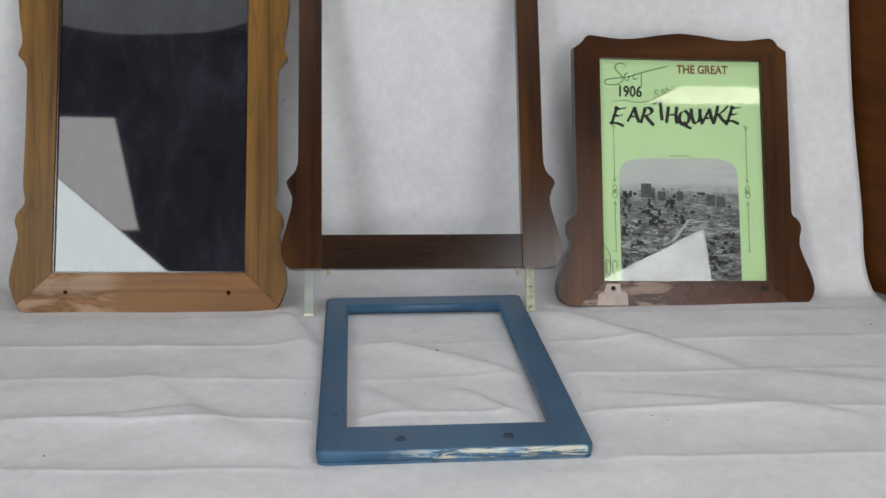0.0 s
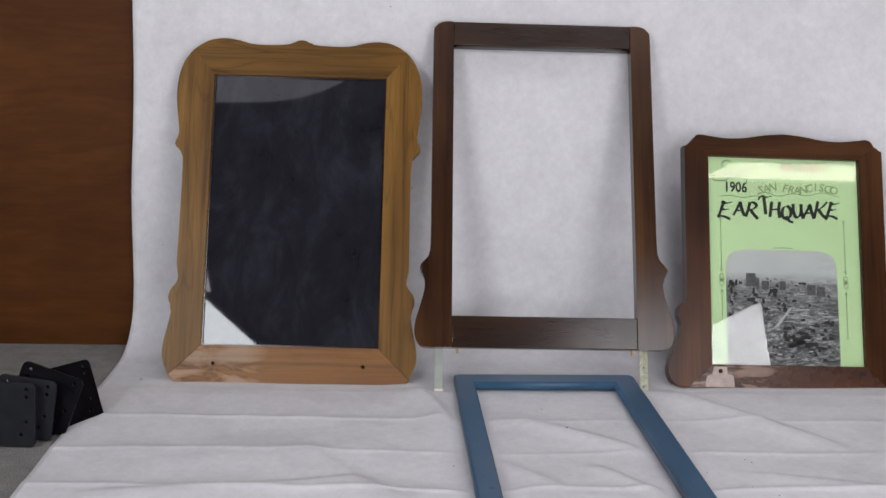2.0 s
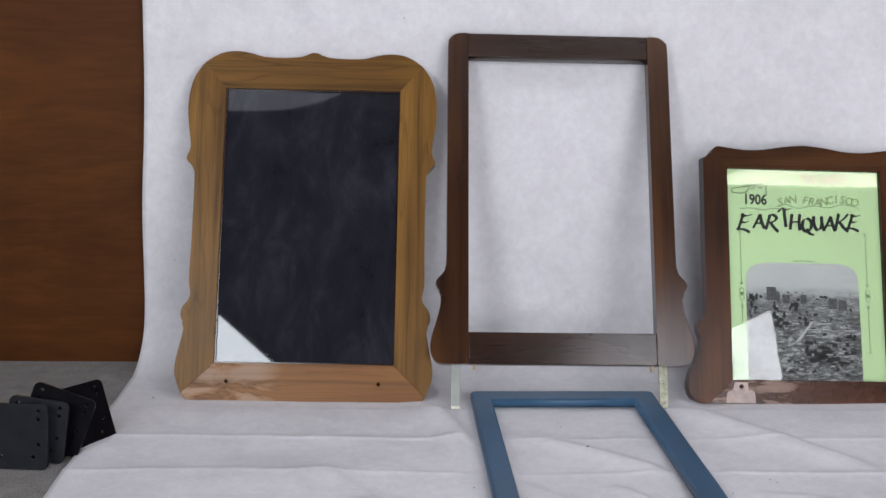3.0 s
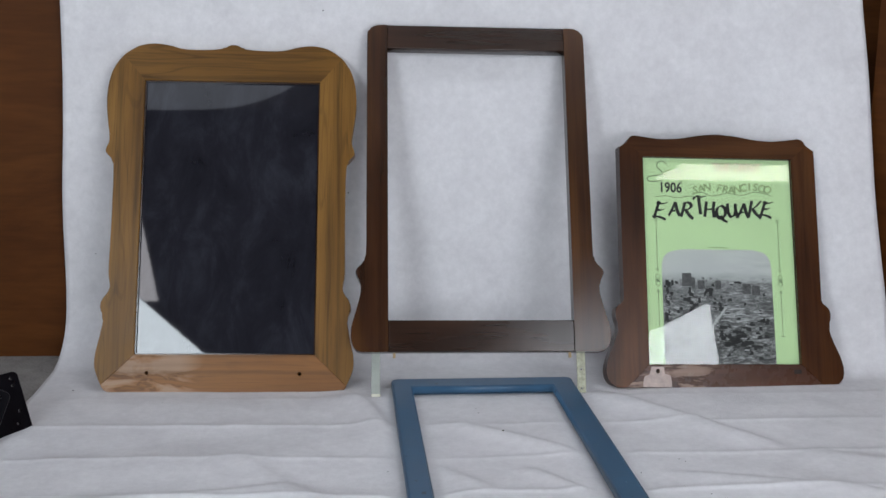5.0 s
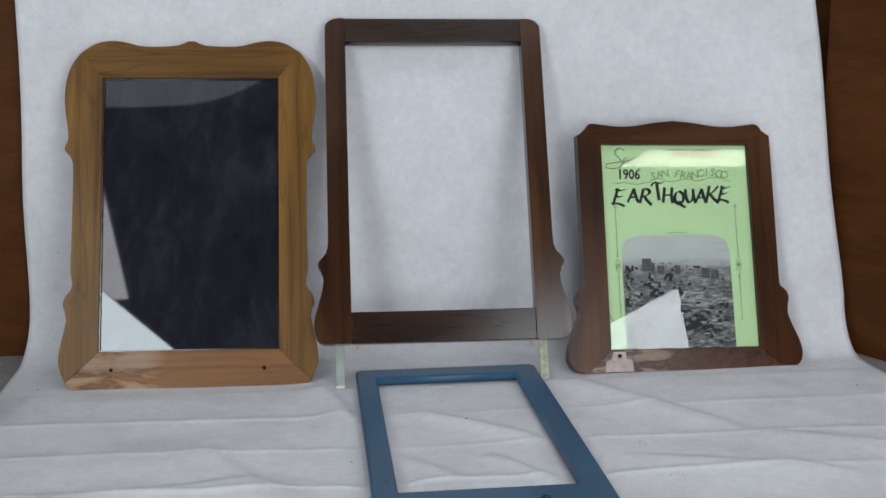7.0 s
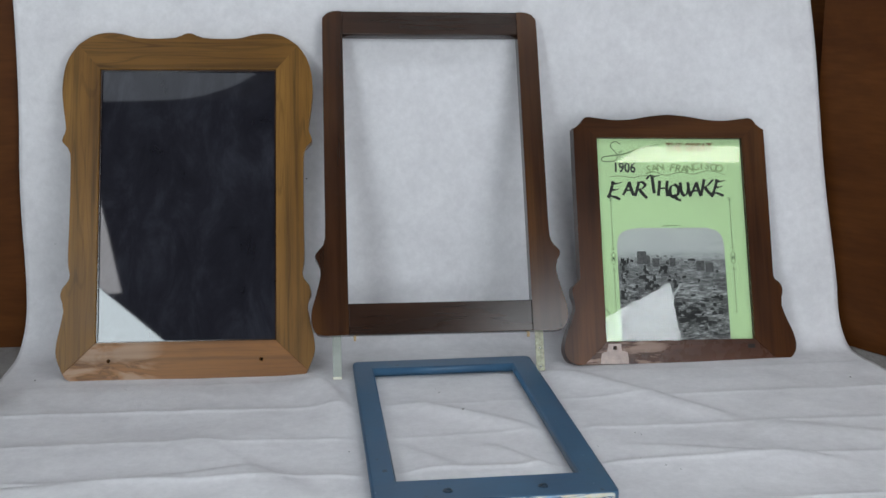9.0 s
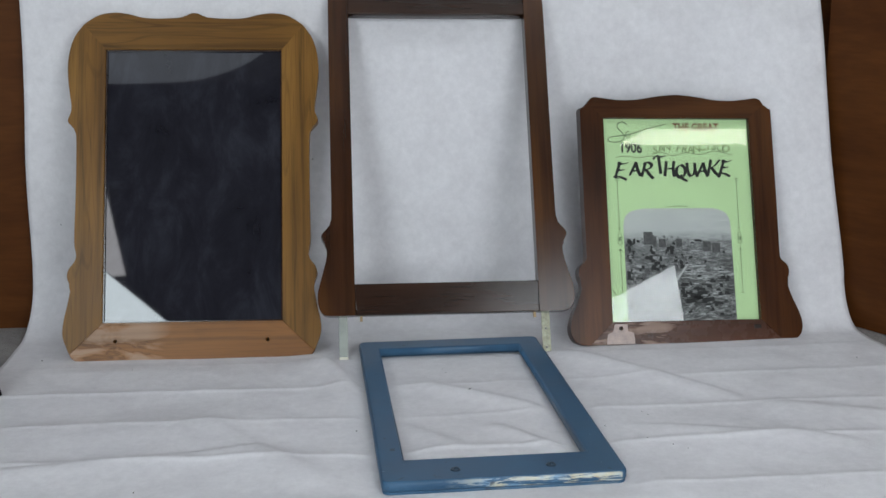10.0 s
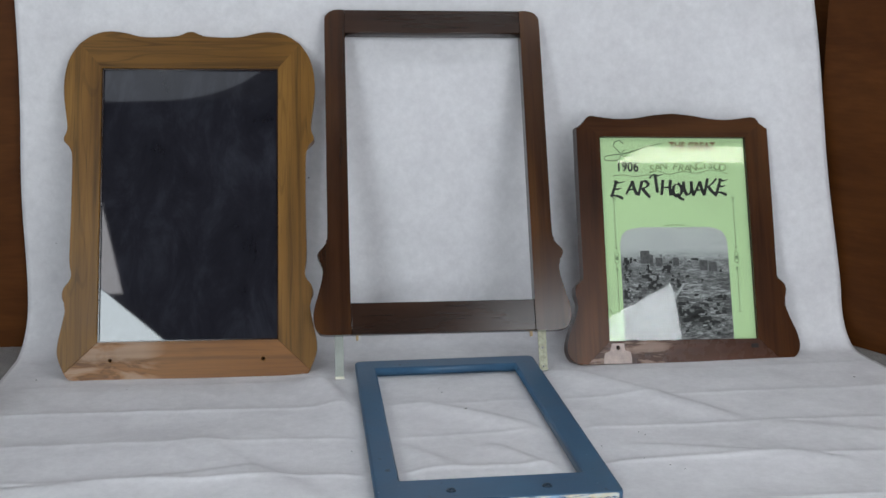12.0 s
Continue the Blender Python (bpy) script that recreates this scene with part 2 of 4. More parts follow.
overhead_face = glow("top_fill_glow", (0.95, 0.98, 1.0), OVERHEAD)
strip_face = glow("lit_tube_cover", (1.0, 0.95, 0.76), STRIP)


# ---- building helpers ----
def mesh_object(name, mesh, material, parent=None, label=""):
    ob = new(name, mesh)
    if material and not mesh.materials:
        mesh.materials.append(material)
    if parent:
        ob.parent = parent
    if label:
        ob["label"] = label
    return ob


def part(name, bm, material, parent=None, label="", smooth=False):
    mesh = bpy.data.meshes.new(name)
    bmesh.ops.recalc_face_normals(bm, faces=bm.faces)
    bm.to_mesh(mesh)
    bm.free()
    if smooth:
        for f in mesh.polygons:
            f.use_smooth = True
    return mesh_object(name, mesh, material, parent, label)


def box(bm, x0, x1, y0, y1, z0, z1, bevel=0.0):
    r = bmesh.ops.create_cube(bm, size=1)
    vs = r["verts"]
    bmesh.ops.scale(bm, vec=(x1 - x0, y1 - y0, z1 - z0), verts=vs)
    bmesh.ops.translate(bm, vec=((x0 + x1) / 2, (y0 + y1) / 2, (z0 + z1) / 2), verts=vs)
    if bevel:
        es = list({e for v in vs for e in v.link_edges})
        bmesh.ops.bevel(bm, geom=es, offset=bevel, segments=2, affect="EDGES", profile=0.5)
    return vs


def boxes(*dims, bevel=0.0):
    bm = bmesh.new()
    for d in dims:
        box(bm, *d, bevel=bevel)
    return bm


def empty(name, m, label="", category="", group=""):
    ob = new(name)
    ob.matrix_basis = m
    ob.empty_display_size = 0.05
    return tagged(ob, label, category, group)


def smooth_line(points, steps=5):
    """A rounded line through the points."""
    out = []
    n = len(points)
    for k in range(n - 1):
        p0, p1, p2, p3 = (Vector(points[max(0, min(n - 1, k + d))]) for d in (-1, 0, 1, 2))
        for s in range(steps):
            u = s / steps
            out.append(0.5 * (2 * p1 + (p2 - p0) * u + (2 * p0 - 5 * p1 + 4 * p2 - p3) * u * u + (3 * p1 - p0 - 3 * p2 + p3) * u ** 3))
    out.append(Vector(points[-1]))
    return [(p.x, p.y) for p in out]


def flip(points, centre=0.0):
    return [(2 * centre - x, z) for x, z in reversed(points)]


def ring(x, z, r, n=14):
    return [(x + r * math.cos(k * 2 * math.pi / n), z + r * math.sin(k * 2 * math.pi / n)) for k in range(n)]


def rounded(x0, x1, z0, z1, r, n=5):
    out = []
    for cx, cz, a in ((x1 - r, z1 - r, 0), (x0 + r, z1 - r, 90), (x0 + r, z0 + r, 180), (x1 - r, z0 + r, 270)):
        out += [(cx + r * math.cos(math.radians(a + 90 * k / n)), cz + r * math.sin(math.radians(a + 90 * k / n))) for k in range(n + 1)]
    return out


def board(name, loops, depth, material, parent=None, label="", edge=0.001, y=0.0, flat=False):
    """A board cut to closed outlines in x and z (inner ones are holes), its face at y and its back at y + depth."""
    cu = bpy.data.curves.new(name, "CURVE")
    cu.dimensions, cu.fill_mode = "2D", "BOTH"
    cu.extrude, cu.bevel_depth, cu.bevel_resolution, cu.offset = depth / 2 - edge, edge, 1, -edge
    for loop in loops:
        sp = cu.splines.new("POLY")
        sp.points.add(len(loop) - 1)
        for q, (px, pz) in zip(sp.points, loop):
            q.co = (px, pz, 0, 1)
        sp.use_cyclic_u = True
    tmp = new("tmp", cu)
    mesh = bpy.data.meshes.new_from_object(tmp.evaluated_get(bpy.context.evaluated_depsgraph_get()))
    bpy.data.objects.remove(tmp)
    bpy.data.curves.remove(cu)
    mesh.transform(Matrix(((1, 0, 0, 0), (0, 0, -1, y + depth / 2), (0, 1, 0, 0), (0, 0, 0, 1))) if not flat
                   else Matrix.Translation((0, 0, y - depth / 2)))
    mesh.materials.clear()
    mesh.name = name
    return mesh_object(name, mesh, material, parent, label)


def plank(name, contour, rest, depth, material, parent, label="", r=0.0013):
    """A board whose outer contour is rounded over towards its face; the rest of its outline stays sharp."""
    bm = bmesh.new()
    pts = contour + rest
    if sum(x0 * z1 - x1 * z0 for (x0, z0), (x1, z1) in zip(pts, pts[1:] + pts[:1])) < 0:
        pts = pts[::-1]
        keep = range(len(rest), len(pts) - 1)
    else:
        keep = range(len(contour) - 1)
    front = [bm.verts.new((x, 0, z)) for x, z in pts]
    back = [bm.verts.new((x, depth, z)) for x, z in pts]
    bm.faces.new(front)
    bm.faces.new(back[::-1])
    n = len(pts)
    for k in range(n):
        bm.faces.new((front[(k + 1) % n], front[k], back[k], back[(k + 1) % n]))
    edges = [bm.edges.get((front[k], front[k + 1])) for k in keep]
    seams = [bm.edges.get((front[k], front[(k + 1) % n])) for k in range(n) if k not in keep]
    bmesh.ops.bevel(bm, geom=edges, offset=r, segments=3, affect="EDGES", profile=0.5, clamp_overlap=False)
    seams = [e for e in seams if e.is_valid]
    if seams:
        bmesh.ops.bevel(bm, geom=seams, offset=0.0009, segments=1, affect="EDGES", profile=0.5, clamp_overlap=False)
    return part(name, bm, material, parent, label)


def letters(name, text, size, material, parent, m, label="", bold=0.0, shear=0.0):
    """Lettering in the built-in typeface, lying in x and z."""
    cu = bpy.data.curves.new(name, "FONT")
    cu.body, cu.size, cu.align_x, cu.align_y = text, size, "CENTER", "CENTER"
    cu.offset, cu.extrude, cu.shear, cu.resolution_u = bold, 0.00015, shear, 3
    tmp = new("tmp", cu)
    mesh = bpy.data.meshes.new_from_object(tmp.evaluated_get(bpy.context.evaluated_depsgraph_get()))
    bpy.data.objects.remove(tmp)
    bpy.data.curves.remove(cu)
    mesh.transform(m @ pose(0, 0, 0, 90, 0, 0))
    mesh.materials.clear()
    mesh.name = name
    return mesh_object(name, mesh, material, parent, label)


def stroke(name, lines, width, material, parent, y, label=""):
    """Thin drawn lines of one width in x and z."""
    bm = bmesh.new()
    for pts in lines:
        for (x0, z0), (x1, z1) in zip(pts, pts[1:]):
            d = Vector((x1 - x0, z1 - z0))
            if d.length < 1e-6:
                continue
            n = Vector((-d.y, d.x)).normalized() * width / 2
            e = d.normalized() * width * 0.3
            bm.faces.new([bm.verts.new((px, y, pz)) for px, pz in ((x0 - e.x + n.x, z0 - e.y + n.y), (x0 - e.x - n.x, z0 - e.y - n.y), (x1 + e.x - n.x, z1 + e.y - n.y), (x1 + e.x + n.x, z1 + e.y + n.y))])
    return part(name, bm, material, parent, label)


def leaning(u, v, place, yaw, lean, rot):
    """The pose of a leaning frame whose opening's lower left corner is at place, moved by u and v in its own plane."""
    return (Matrix.Translation(place) @ Matrix.Rotation(yaw, 4, "Z") @ Matrix.Rotation(-lean, 4, "X") @ Matrix.Rotation(rot, 4, "Y")
            @ Matrix.Translation((u, 0, v)))


# ---- the room ----
def setting(name, bm, material, label, category):
    return tagged(part(name, bm, material), label, category, "", "structure")


WALL_Y = 0.229
setting("floor", boxes((-2.6, 2.6, -2.75, 0.45, -0.06, 0.0)), carpet, "grey short pile carpet floor", "floor")
wall_m = boxes((-2.6, 2.6, 0.0, 0.05, 0.0, 2.4))
wall = setting("wall_north", wall_m, plywood, "brown varnished plywood wall behind the cloth", "wall")
wall.matrix_basis = pose(0, WALL_Y, 0, 0, 0, -0.6)
setting("wall_south", boxes((-2.6, 2.6, -2.75, -2.65, 0.0, 2.4)), room_dark, "dark cloth covered back wall", "wall")
setting("wall_west", boxes((-2.7, -2.6, -2.75, 0.45, 0.0, 2.4)), room_paint, "plain grey side wall", "wall")
setting("wall_east", boxes((2.6, 2.7, -2.75, 0.45, 0.0, 2.4)), room_paint, "plain grey side wall", "wall")
setting("ceiling", boxes((-2.7, 2.7, -2.75, 0.45, 2.4, 2.46)), ceiling_paint, "plain white ceiling", "ceiling")


# a loose sheet of plywood that leans on the wall beside the cloth
sheet_ob = part("plywood_sheet", boxes((0.0, 0.60, 0.0, 0.012, 0.0, 1.6), bevel=0.001), plywood)
sheet_ob.matrix_basis = Matrix.Translation((0.826, 0.158, 0.001)) @ Matrix.Rotation(-1.13, 4, "Z")
tagged(sheet_ob, "brown varnished plywood sheet standing upright on the carpet", "plywood sheet")


# ---- lamps ----
def stand(parent, x, y, z):
    bm = bmesh.new()
    bmesh.ops.create_cone(bm, segments=12, radius1=0.012, radius2=0.01, depth=z, cap_ends=True, matrix=Matrix.Translation((x, y, z / 2)))
    part("pole", bm, stand_black, parent)
    for a in (90, 210, 330):
        bm = bmesh.new()
        bmesh.ops.create_cone(bm, segments=8, radius1=0.009, radius2=0.009, depth=0.5, cap_ends=True,
                              matrix=Matrix.Translation((x, y, 0.15)) @ Matrix.Rotation(radians(a), 4, "Z") @ Matrix.Translation((0.2, 0, 0)) @ Matrix.Rotation(radians(126), 4, "Y"))
        part("leg", bm, stand_black, parent)


def panel_lamp(name, corners, face, label, on_stand=True):
    """A flat four-cornered diffuser with a dark rim behind it, on a stand or hung on the wall."""
    cs = [Vector(c) for c in corners]
    mid = sum(cs, Vector()) / 4
    lamp = empty(name, Matrix.Translation((mid.x, mid.y, 0)), label, "studio lamp")
    off = Vector((mid.x, mid.y, 0))
    n = (cs[1] - cs[0]).cross(cs[3] - cs[0]).normalized()
    if n.y < 0:
        n = -n
    bm = bmesh.new()
    f = bm.faces.new([bm.verts.new(c - off) for c in cs])
    mesh = bpy.data.meshes.new("diffuser")
    f.normal_update()
    if f.normal.y < 0:
        f.normal_flip()
    bm.to_mesh(mesh)
    bm.free()
    mesh_object("diffuser", mesh, face, lamp)
    bm = bmesh.new()
    front = [bm.verts.new(mid + (c - mid) * 1.03 - n * 0.01 - off) for c in cs]
    back = [bm.verts.new(mid + (c - mid) * 0.8 - n * 0.08 - off) for c in cs]
    bm.faces.new(front)
    bm.faces.new(back)
    for k in range(4):
        bm.faces.new((front[k], front[(k + 1) % 4], back[(k + 1) % 4], back[k]))
    part("shell", bm, stand_black, lamp)
    if on_stand:
        stand(lamp, 0, -0.1, min(c.z for c in cs) + 0.1)
    return lamp


# unseen light panel added low behind the camera to brighten from the front
panel_lamp("low_fill", ((-0.15, -1.95, 0.62), (1.05, -1.95, 0.62), (1.05, -1.95, 0.14), (-0.15, -1.95, 0.14)), low_face, "added unseen wide low light panel on a black stand")
panel_lamp("tall_lamp", ((0.66, -2.40, 1.56), (1.10, -2.40, 1.66), (1.11, -2.40, 0.95), (0.66, -2.40, 0.95)), tall_face, "upright white diffuser lamp on a black stand")
panel_lamp("key_lamp", ((-1.25, -2.00, 1.378), (-0.52, -2.00, 0.736), (-0.72, -2.00, 0.540), (-1.28, -2.00, 0.920)), key_face, "large tilted white photo diffuser lamp on a black stand")
panel_lamp("soft_box", ((1.574, -2.4, 1.340), (1.565, -2.4, 0.90), (1.05, -2.4, 0.86), (1.05, -2.4, 1.085)), side_face, "square white soft box lamp on a black stand")
panel_lamp("light_board", ((-1.035, -2.54, 1.37), (-1.185, -2.54, 1.90), (-1.80, -2.54, 1.93), (-1.84, -2.54, 1.35)), board_face, "tall white lit board hung on the dark back wall", False)

# glowing panel added so the black glass mirrors a bright piece of ceiling
glow_panel = empty("ceiling_glow", Matrix.Translation((-1.0, -1.9, 2.4)), "added round-edged glowing panel standing in for the lit ceiling", "ceiling light")
curved = smooth_line([(-0.75, -0.30), (-0.55, -0.56), (-0.30, -0.68), (0.0, -0.70), (0.25, -0.67), (0.48, -0.54), (0.66, -0.30), (0.72, 0.0)], 6)
board("diffuser", [curved + [(0.72, 0.6), (-0.75, 0.6)]], 0.018, panel_face, glow_panel, "", 0.001, -0.012, True)
board("frame", [[(x * 1.03, y * 1.03) for x, y in curved] + [(0.745, 0.63), (-0.775, 0.63)]], 0.010, ceiling_paint, glow_panel, "", 0.001, -0.001, True)

# added overhead light with no known fixture, to brighten the floor at the right
overhead = empty("top_fill", Matrix.Translation((0.95, -1.02, 2.4)), "added unseen long light under the ceiling, brightening the floor", "ceiling light")
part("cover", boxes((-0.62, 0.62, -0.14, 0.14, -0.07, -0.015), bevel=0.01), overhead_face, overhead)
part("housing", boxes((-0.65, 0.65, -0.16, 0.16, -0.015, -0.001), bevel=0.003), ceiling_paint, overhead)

strip_lamp = empty("strip_lamp", Matrix.Translation((2.05, -2.65, 2.13)), "long white strip lamp fixed high on the wall", "strip lamp")
board("cover", [[(-0.52, -0.030), (0.5, -0.030), (0.5, 0.048), (-0.38, 0.048)]], 0.018, strip_face, strip_lamp, "", 0.001, 0.012)
part("housing", boxes((-0.36, 0.52, 0.0, 0.012, -0.04, 0.07), bevel=0.003), ceiling_paint, strip_lamp)


# ---- the white cloth ----
def blend(a, b, u):
    u = max(0.0, min(1.0, u))
    u = u * u * (3 - 2 * u)
    return a + (b - a) * u


def wall_line(x, z):
    """Where the hanging cloth lies: on the wall, and on the sheet that leans against it."""
    return blend(WALL_Y - 0.0105 * x - 0.012, 0.076 + 0.176 * z, (x - 0.58) / 0.22)


def ridge(x, y, x0, y0, x1, y1, width, height):
    d = Vector((x1 - x0, y1 - y0))
    q = Vector((x - x0, y - y0))
    s = q.dot(d) / d.length_squared
    side = (q - d * s).length
    side *= 1 if d.x * q.y - d.y * q.x > 0 else -1
    fade = blend(0, 1, (s + 0.1) / 0.25) * blend(1, 0, (s - 0.8) / 0.3)
    lift = math.exp(-(side / width) ** 2) if side > 0 else math.exp(-(side / (width * 2.6)) ** 2)
    return height * fade * lift


def floor_height(x, y):
    bend = 0.020 * blend(1, 0, (x + 0.52) / 0.5) - 0.005 * noise.noise((x * 2.1, y * 2, 4))
    z = 0.0
    for k in range(-1, 8):
        d = y - (-0.162 - 0.125 * k + bend)
        fold = max(0.0, 0.75 + 0.9 * noise.noise((x * 2.0, k * 3.3, 1)))
        z += fold * (0.0020 * math.exp(-abs(d) / 0.0035) + (0.0042 * math.exp(-d / 0.030) if d > 0 else 0.0042 * math.exp(d / 0.085)))
    z += ridge(x, y, -0.075, 0.02, 0.02, -0.24, 0.012, 0.011)
    z += ridge(x, y, 0.32, -0.01, 0.53, -0.27, 0.013, 0.009)
    z += ridge(x, y, -0.22, -0.27, -0.05, -0.50, 0.02, 0.006)
    z += ridge(x, y, 0.55, -0.30, 0.85, -0.40, 0.02, 0.005)
    z += ridge(x, y, 0.10, -0.16, 0.27, -0.30, 0.008, 0.005)
    z += ridge(x, y, 0.17, -0.33, 0.25, -0.44, 0.007, 0.006)
    z += ridge(x, y, 0.04, -0.30, 0.12, -0.41, 0.009, 0.004)
    z += ridge(x, y, 0.36, -0.36, 0.62, -0.44, 0.010, 0.005)
    z += ridge(x, y, -0.46, -0.42, -0.12, -0.38, 0.009, 0.004)
    z += 0.0048 * noise.noise((x * 5.0 + y * 3.0, y * 7.0 - x * 2.0, 2)) + 0.0016 * noise.noise((x * 14, y * 17, 5))
    # pressed flat under the lying frame and along the feet of the others
    outside = max(abs(x - 0.149) - 0.142, abs(y + 0.262) - 0.270)
    inside = max(abs(x - 0.149) - 0.110, abs(y + 0.247) - 0.218)
    press = blend(1, 0, max(outside, -inside, 0.0) / 0.04)
    press = max(press, blend(1, 0, (abs(y - 0.01) - 0.02) / 0.05))
    return max(z * (1 - 0.72 * press), -0.002)


def white_cloth():
    nx, front, top = 170, -1.25, 1.45
    rows = []
    lo = [front + (0.0 - front) * k / 420 for k in range(420)]
    turn = [k / 48 for k in range(49)]
    hi = [k / 90 for k in range(1, 91)]
    bm = bmesh.new()
    for kind, values in (("floor", lo), ("turn", turn), ("wall", hi)):
        for v in values:
            row = []
            for i in range(nx + 1):
                f = i / nx
                x = -0.546 + f * 1.402
                depth = blend(0.10, 0.07, (x - 0.5) / 0.3)
                tall = 0.095
                start = wall_line(x, tall) - depth
                yw = start + depth
                if kind == "floor":
                    y = front + (start - front) * (v - front) / -front
                    z = 0.003 + floor_height(x, y) * blend(1, 0.25, (y - start + 0.12) / 0.12)
                elif kind == "turn":
                    a = v * math.pi / 2
                    y, z = start + depth * math.sin(a), 0.003 + tall * (1 - math.cos(a))
                    z += floor_height(x, start) * 0.25 * (1 - v)
                    y += -0.006 * v * (0.5 + noise.noise((x * 4, 3, z * 3)))
                else:
                    z = 0.003 + tall + (top - tall) * v
                    y = wall_line(x, z) - 0.006 * (0.5 + noise.noise((x * 4, 3, z * 3))) - 0.004 * noise.noise((x * 9, 6, z * 4))
                up = z / 0.6
                x += (0.020 * (1 - f) - 0.050 * f) * up
                x += 0.004 * noise.noise((f * 2, y * 6, z * 5))
                row.append(bm.verts.new((x, y, z)))
            rows.append(row)
    for a, b in zip(rows, rows[1:]):
        for i in range(nx):
            bm.faces.new((a[i], a[i + 1], b[i + 1], b[i]))
    ob = part("backdrop_cloth", bm, fabric, None, "", True)
    mod = ob.modifiers.new("thickness", "SOLIDIFY")
    mod.thickness, mod.offset = 0.0015, -1
    return tagged(ob, "white creased nonwoven fabric backdrop sweeping onto the carpet", "backdrop cloth")


white_cloth()


# ---- oak frame with the black panel ----
def oak_frame():
    w, h, foot = 0.2816, 0.4433, 0.0595
    c = w / 2
    m = leaning(c, -foot, (-0.3962, 0.0343, 0.0604), -0.0357, 0.3395, 0.0065)
    f = empty("wooden_frame", m, "golden oak frame with scalloped edges round a glossy black panel", "picture frame", "frames on the cloth")
    low = (-c - 0.050, -0.048)
    side = smooth_line([low, (-c - 0.060, -0.022), (-c - 0.060, 0.0), (-c - 0.054, 0.030), (-c - 0.050, 0.056), (-c - 0.0555, 0.072), (-c - 0.053, 0.086), (-c - 0.045, 0.097),
                        (-c - 0.042, 0.108), (-c - 0.045, 0.130), (-c - 0.0445, 0.180), (-c - 0.044, 0.245), (-c - 0.045, 0.303), (-c - 0.050, 0.314), (-c - 0.0585, 0.325),
                        (-c - 0.054, 0.339), (-c - 0.0535, 0.352), (-c - 0.058, 0.384), (-c - 0.060, 0.411), (-c - 0.0575, 0.440), (-c - 0.050, 0.464), (-c - 0.036, 0.485)])
    crown = smooth_line([(-c - 0.036, 0.485), (-c - 0.013, 0.500), (-c + 0.012, 0.505), (-c + 0.036, 0.5025), (-c + 0.060, 0.4965), (-c + 0.092, 0.4955), (-c + 0.122, 0.498), (-c + 0.133, 0.5035), (0, 0.505)])
    crown = crown + flip(crown)[1:]
    base = smooth_line([low, (-c - 0.0465, -0.054), (-c - 0.040, -0.0585), (-c - 0.030, -0.0595)], 4) + [(c + 0.030, -0.0595)]
    base = base[:-1] + smooth_line([(c + 0.030, -0.0595), (c + 0.040, -0.0585), (c + 0.0465, -0.054), (c + 0.050, -0.048)], 4)

    def up(pts):
        return [(x, z + foot) for x, z in pts]

    inner = [(-c, h), (-c, 0)]
    plank("stile", up(side), up(inner), 0.021, oak_up, f)
    plank("stile", up(flip(side)), up(flip(inner)), 0.021, oak_up, f)
    plank("top_rail", up(crown), up([(c, h), (-c, h)]), 0.021, oak_across, f)
    board("bottom_rail", [up(base + [(c, 0), (-c, 0)]), ring(-c + 0.0205, 0.0305, 0.0026), ring(c - 0.0235, 0.0298, 0.0026)], 0.021, oak_worn, f, "worn oak rail with two bored holes")
    board("panel", [[(-c - 0.004, foot - 0.004), (c + 0.004, foot - 0.004), (c + 0.004, foot + h + 0.004), (-c - 0.004, foot + h + 0.004)]], 0.004, black_glass, f, "glossy black glass panel with faint smears", 0.0004, 0.007)
    part("backing", boxes((-c - 0.02, c + 0.02, 0.0215, 0.024, foot - 0.035, foot + h + 0.02)), dark_hole, f)
    slips = [(-c - 0.0005, -c + 0.0022, foot, foot + h), (c - 0.0022, c + 0.0005, foot, foot + h), (-c, c, foot - 0.0005, foot + 0.0022), (-c, c, foot + h - 0.0022, foot + h + 0.0005)]
    for x0, x1, z0, z1 in slips:
        part("bead", boxes((x0, x1, 0.003, 0.007, z0, z1)), walnut_across, f, "dark inner edge strip")
    return f


oak_frame()


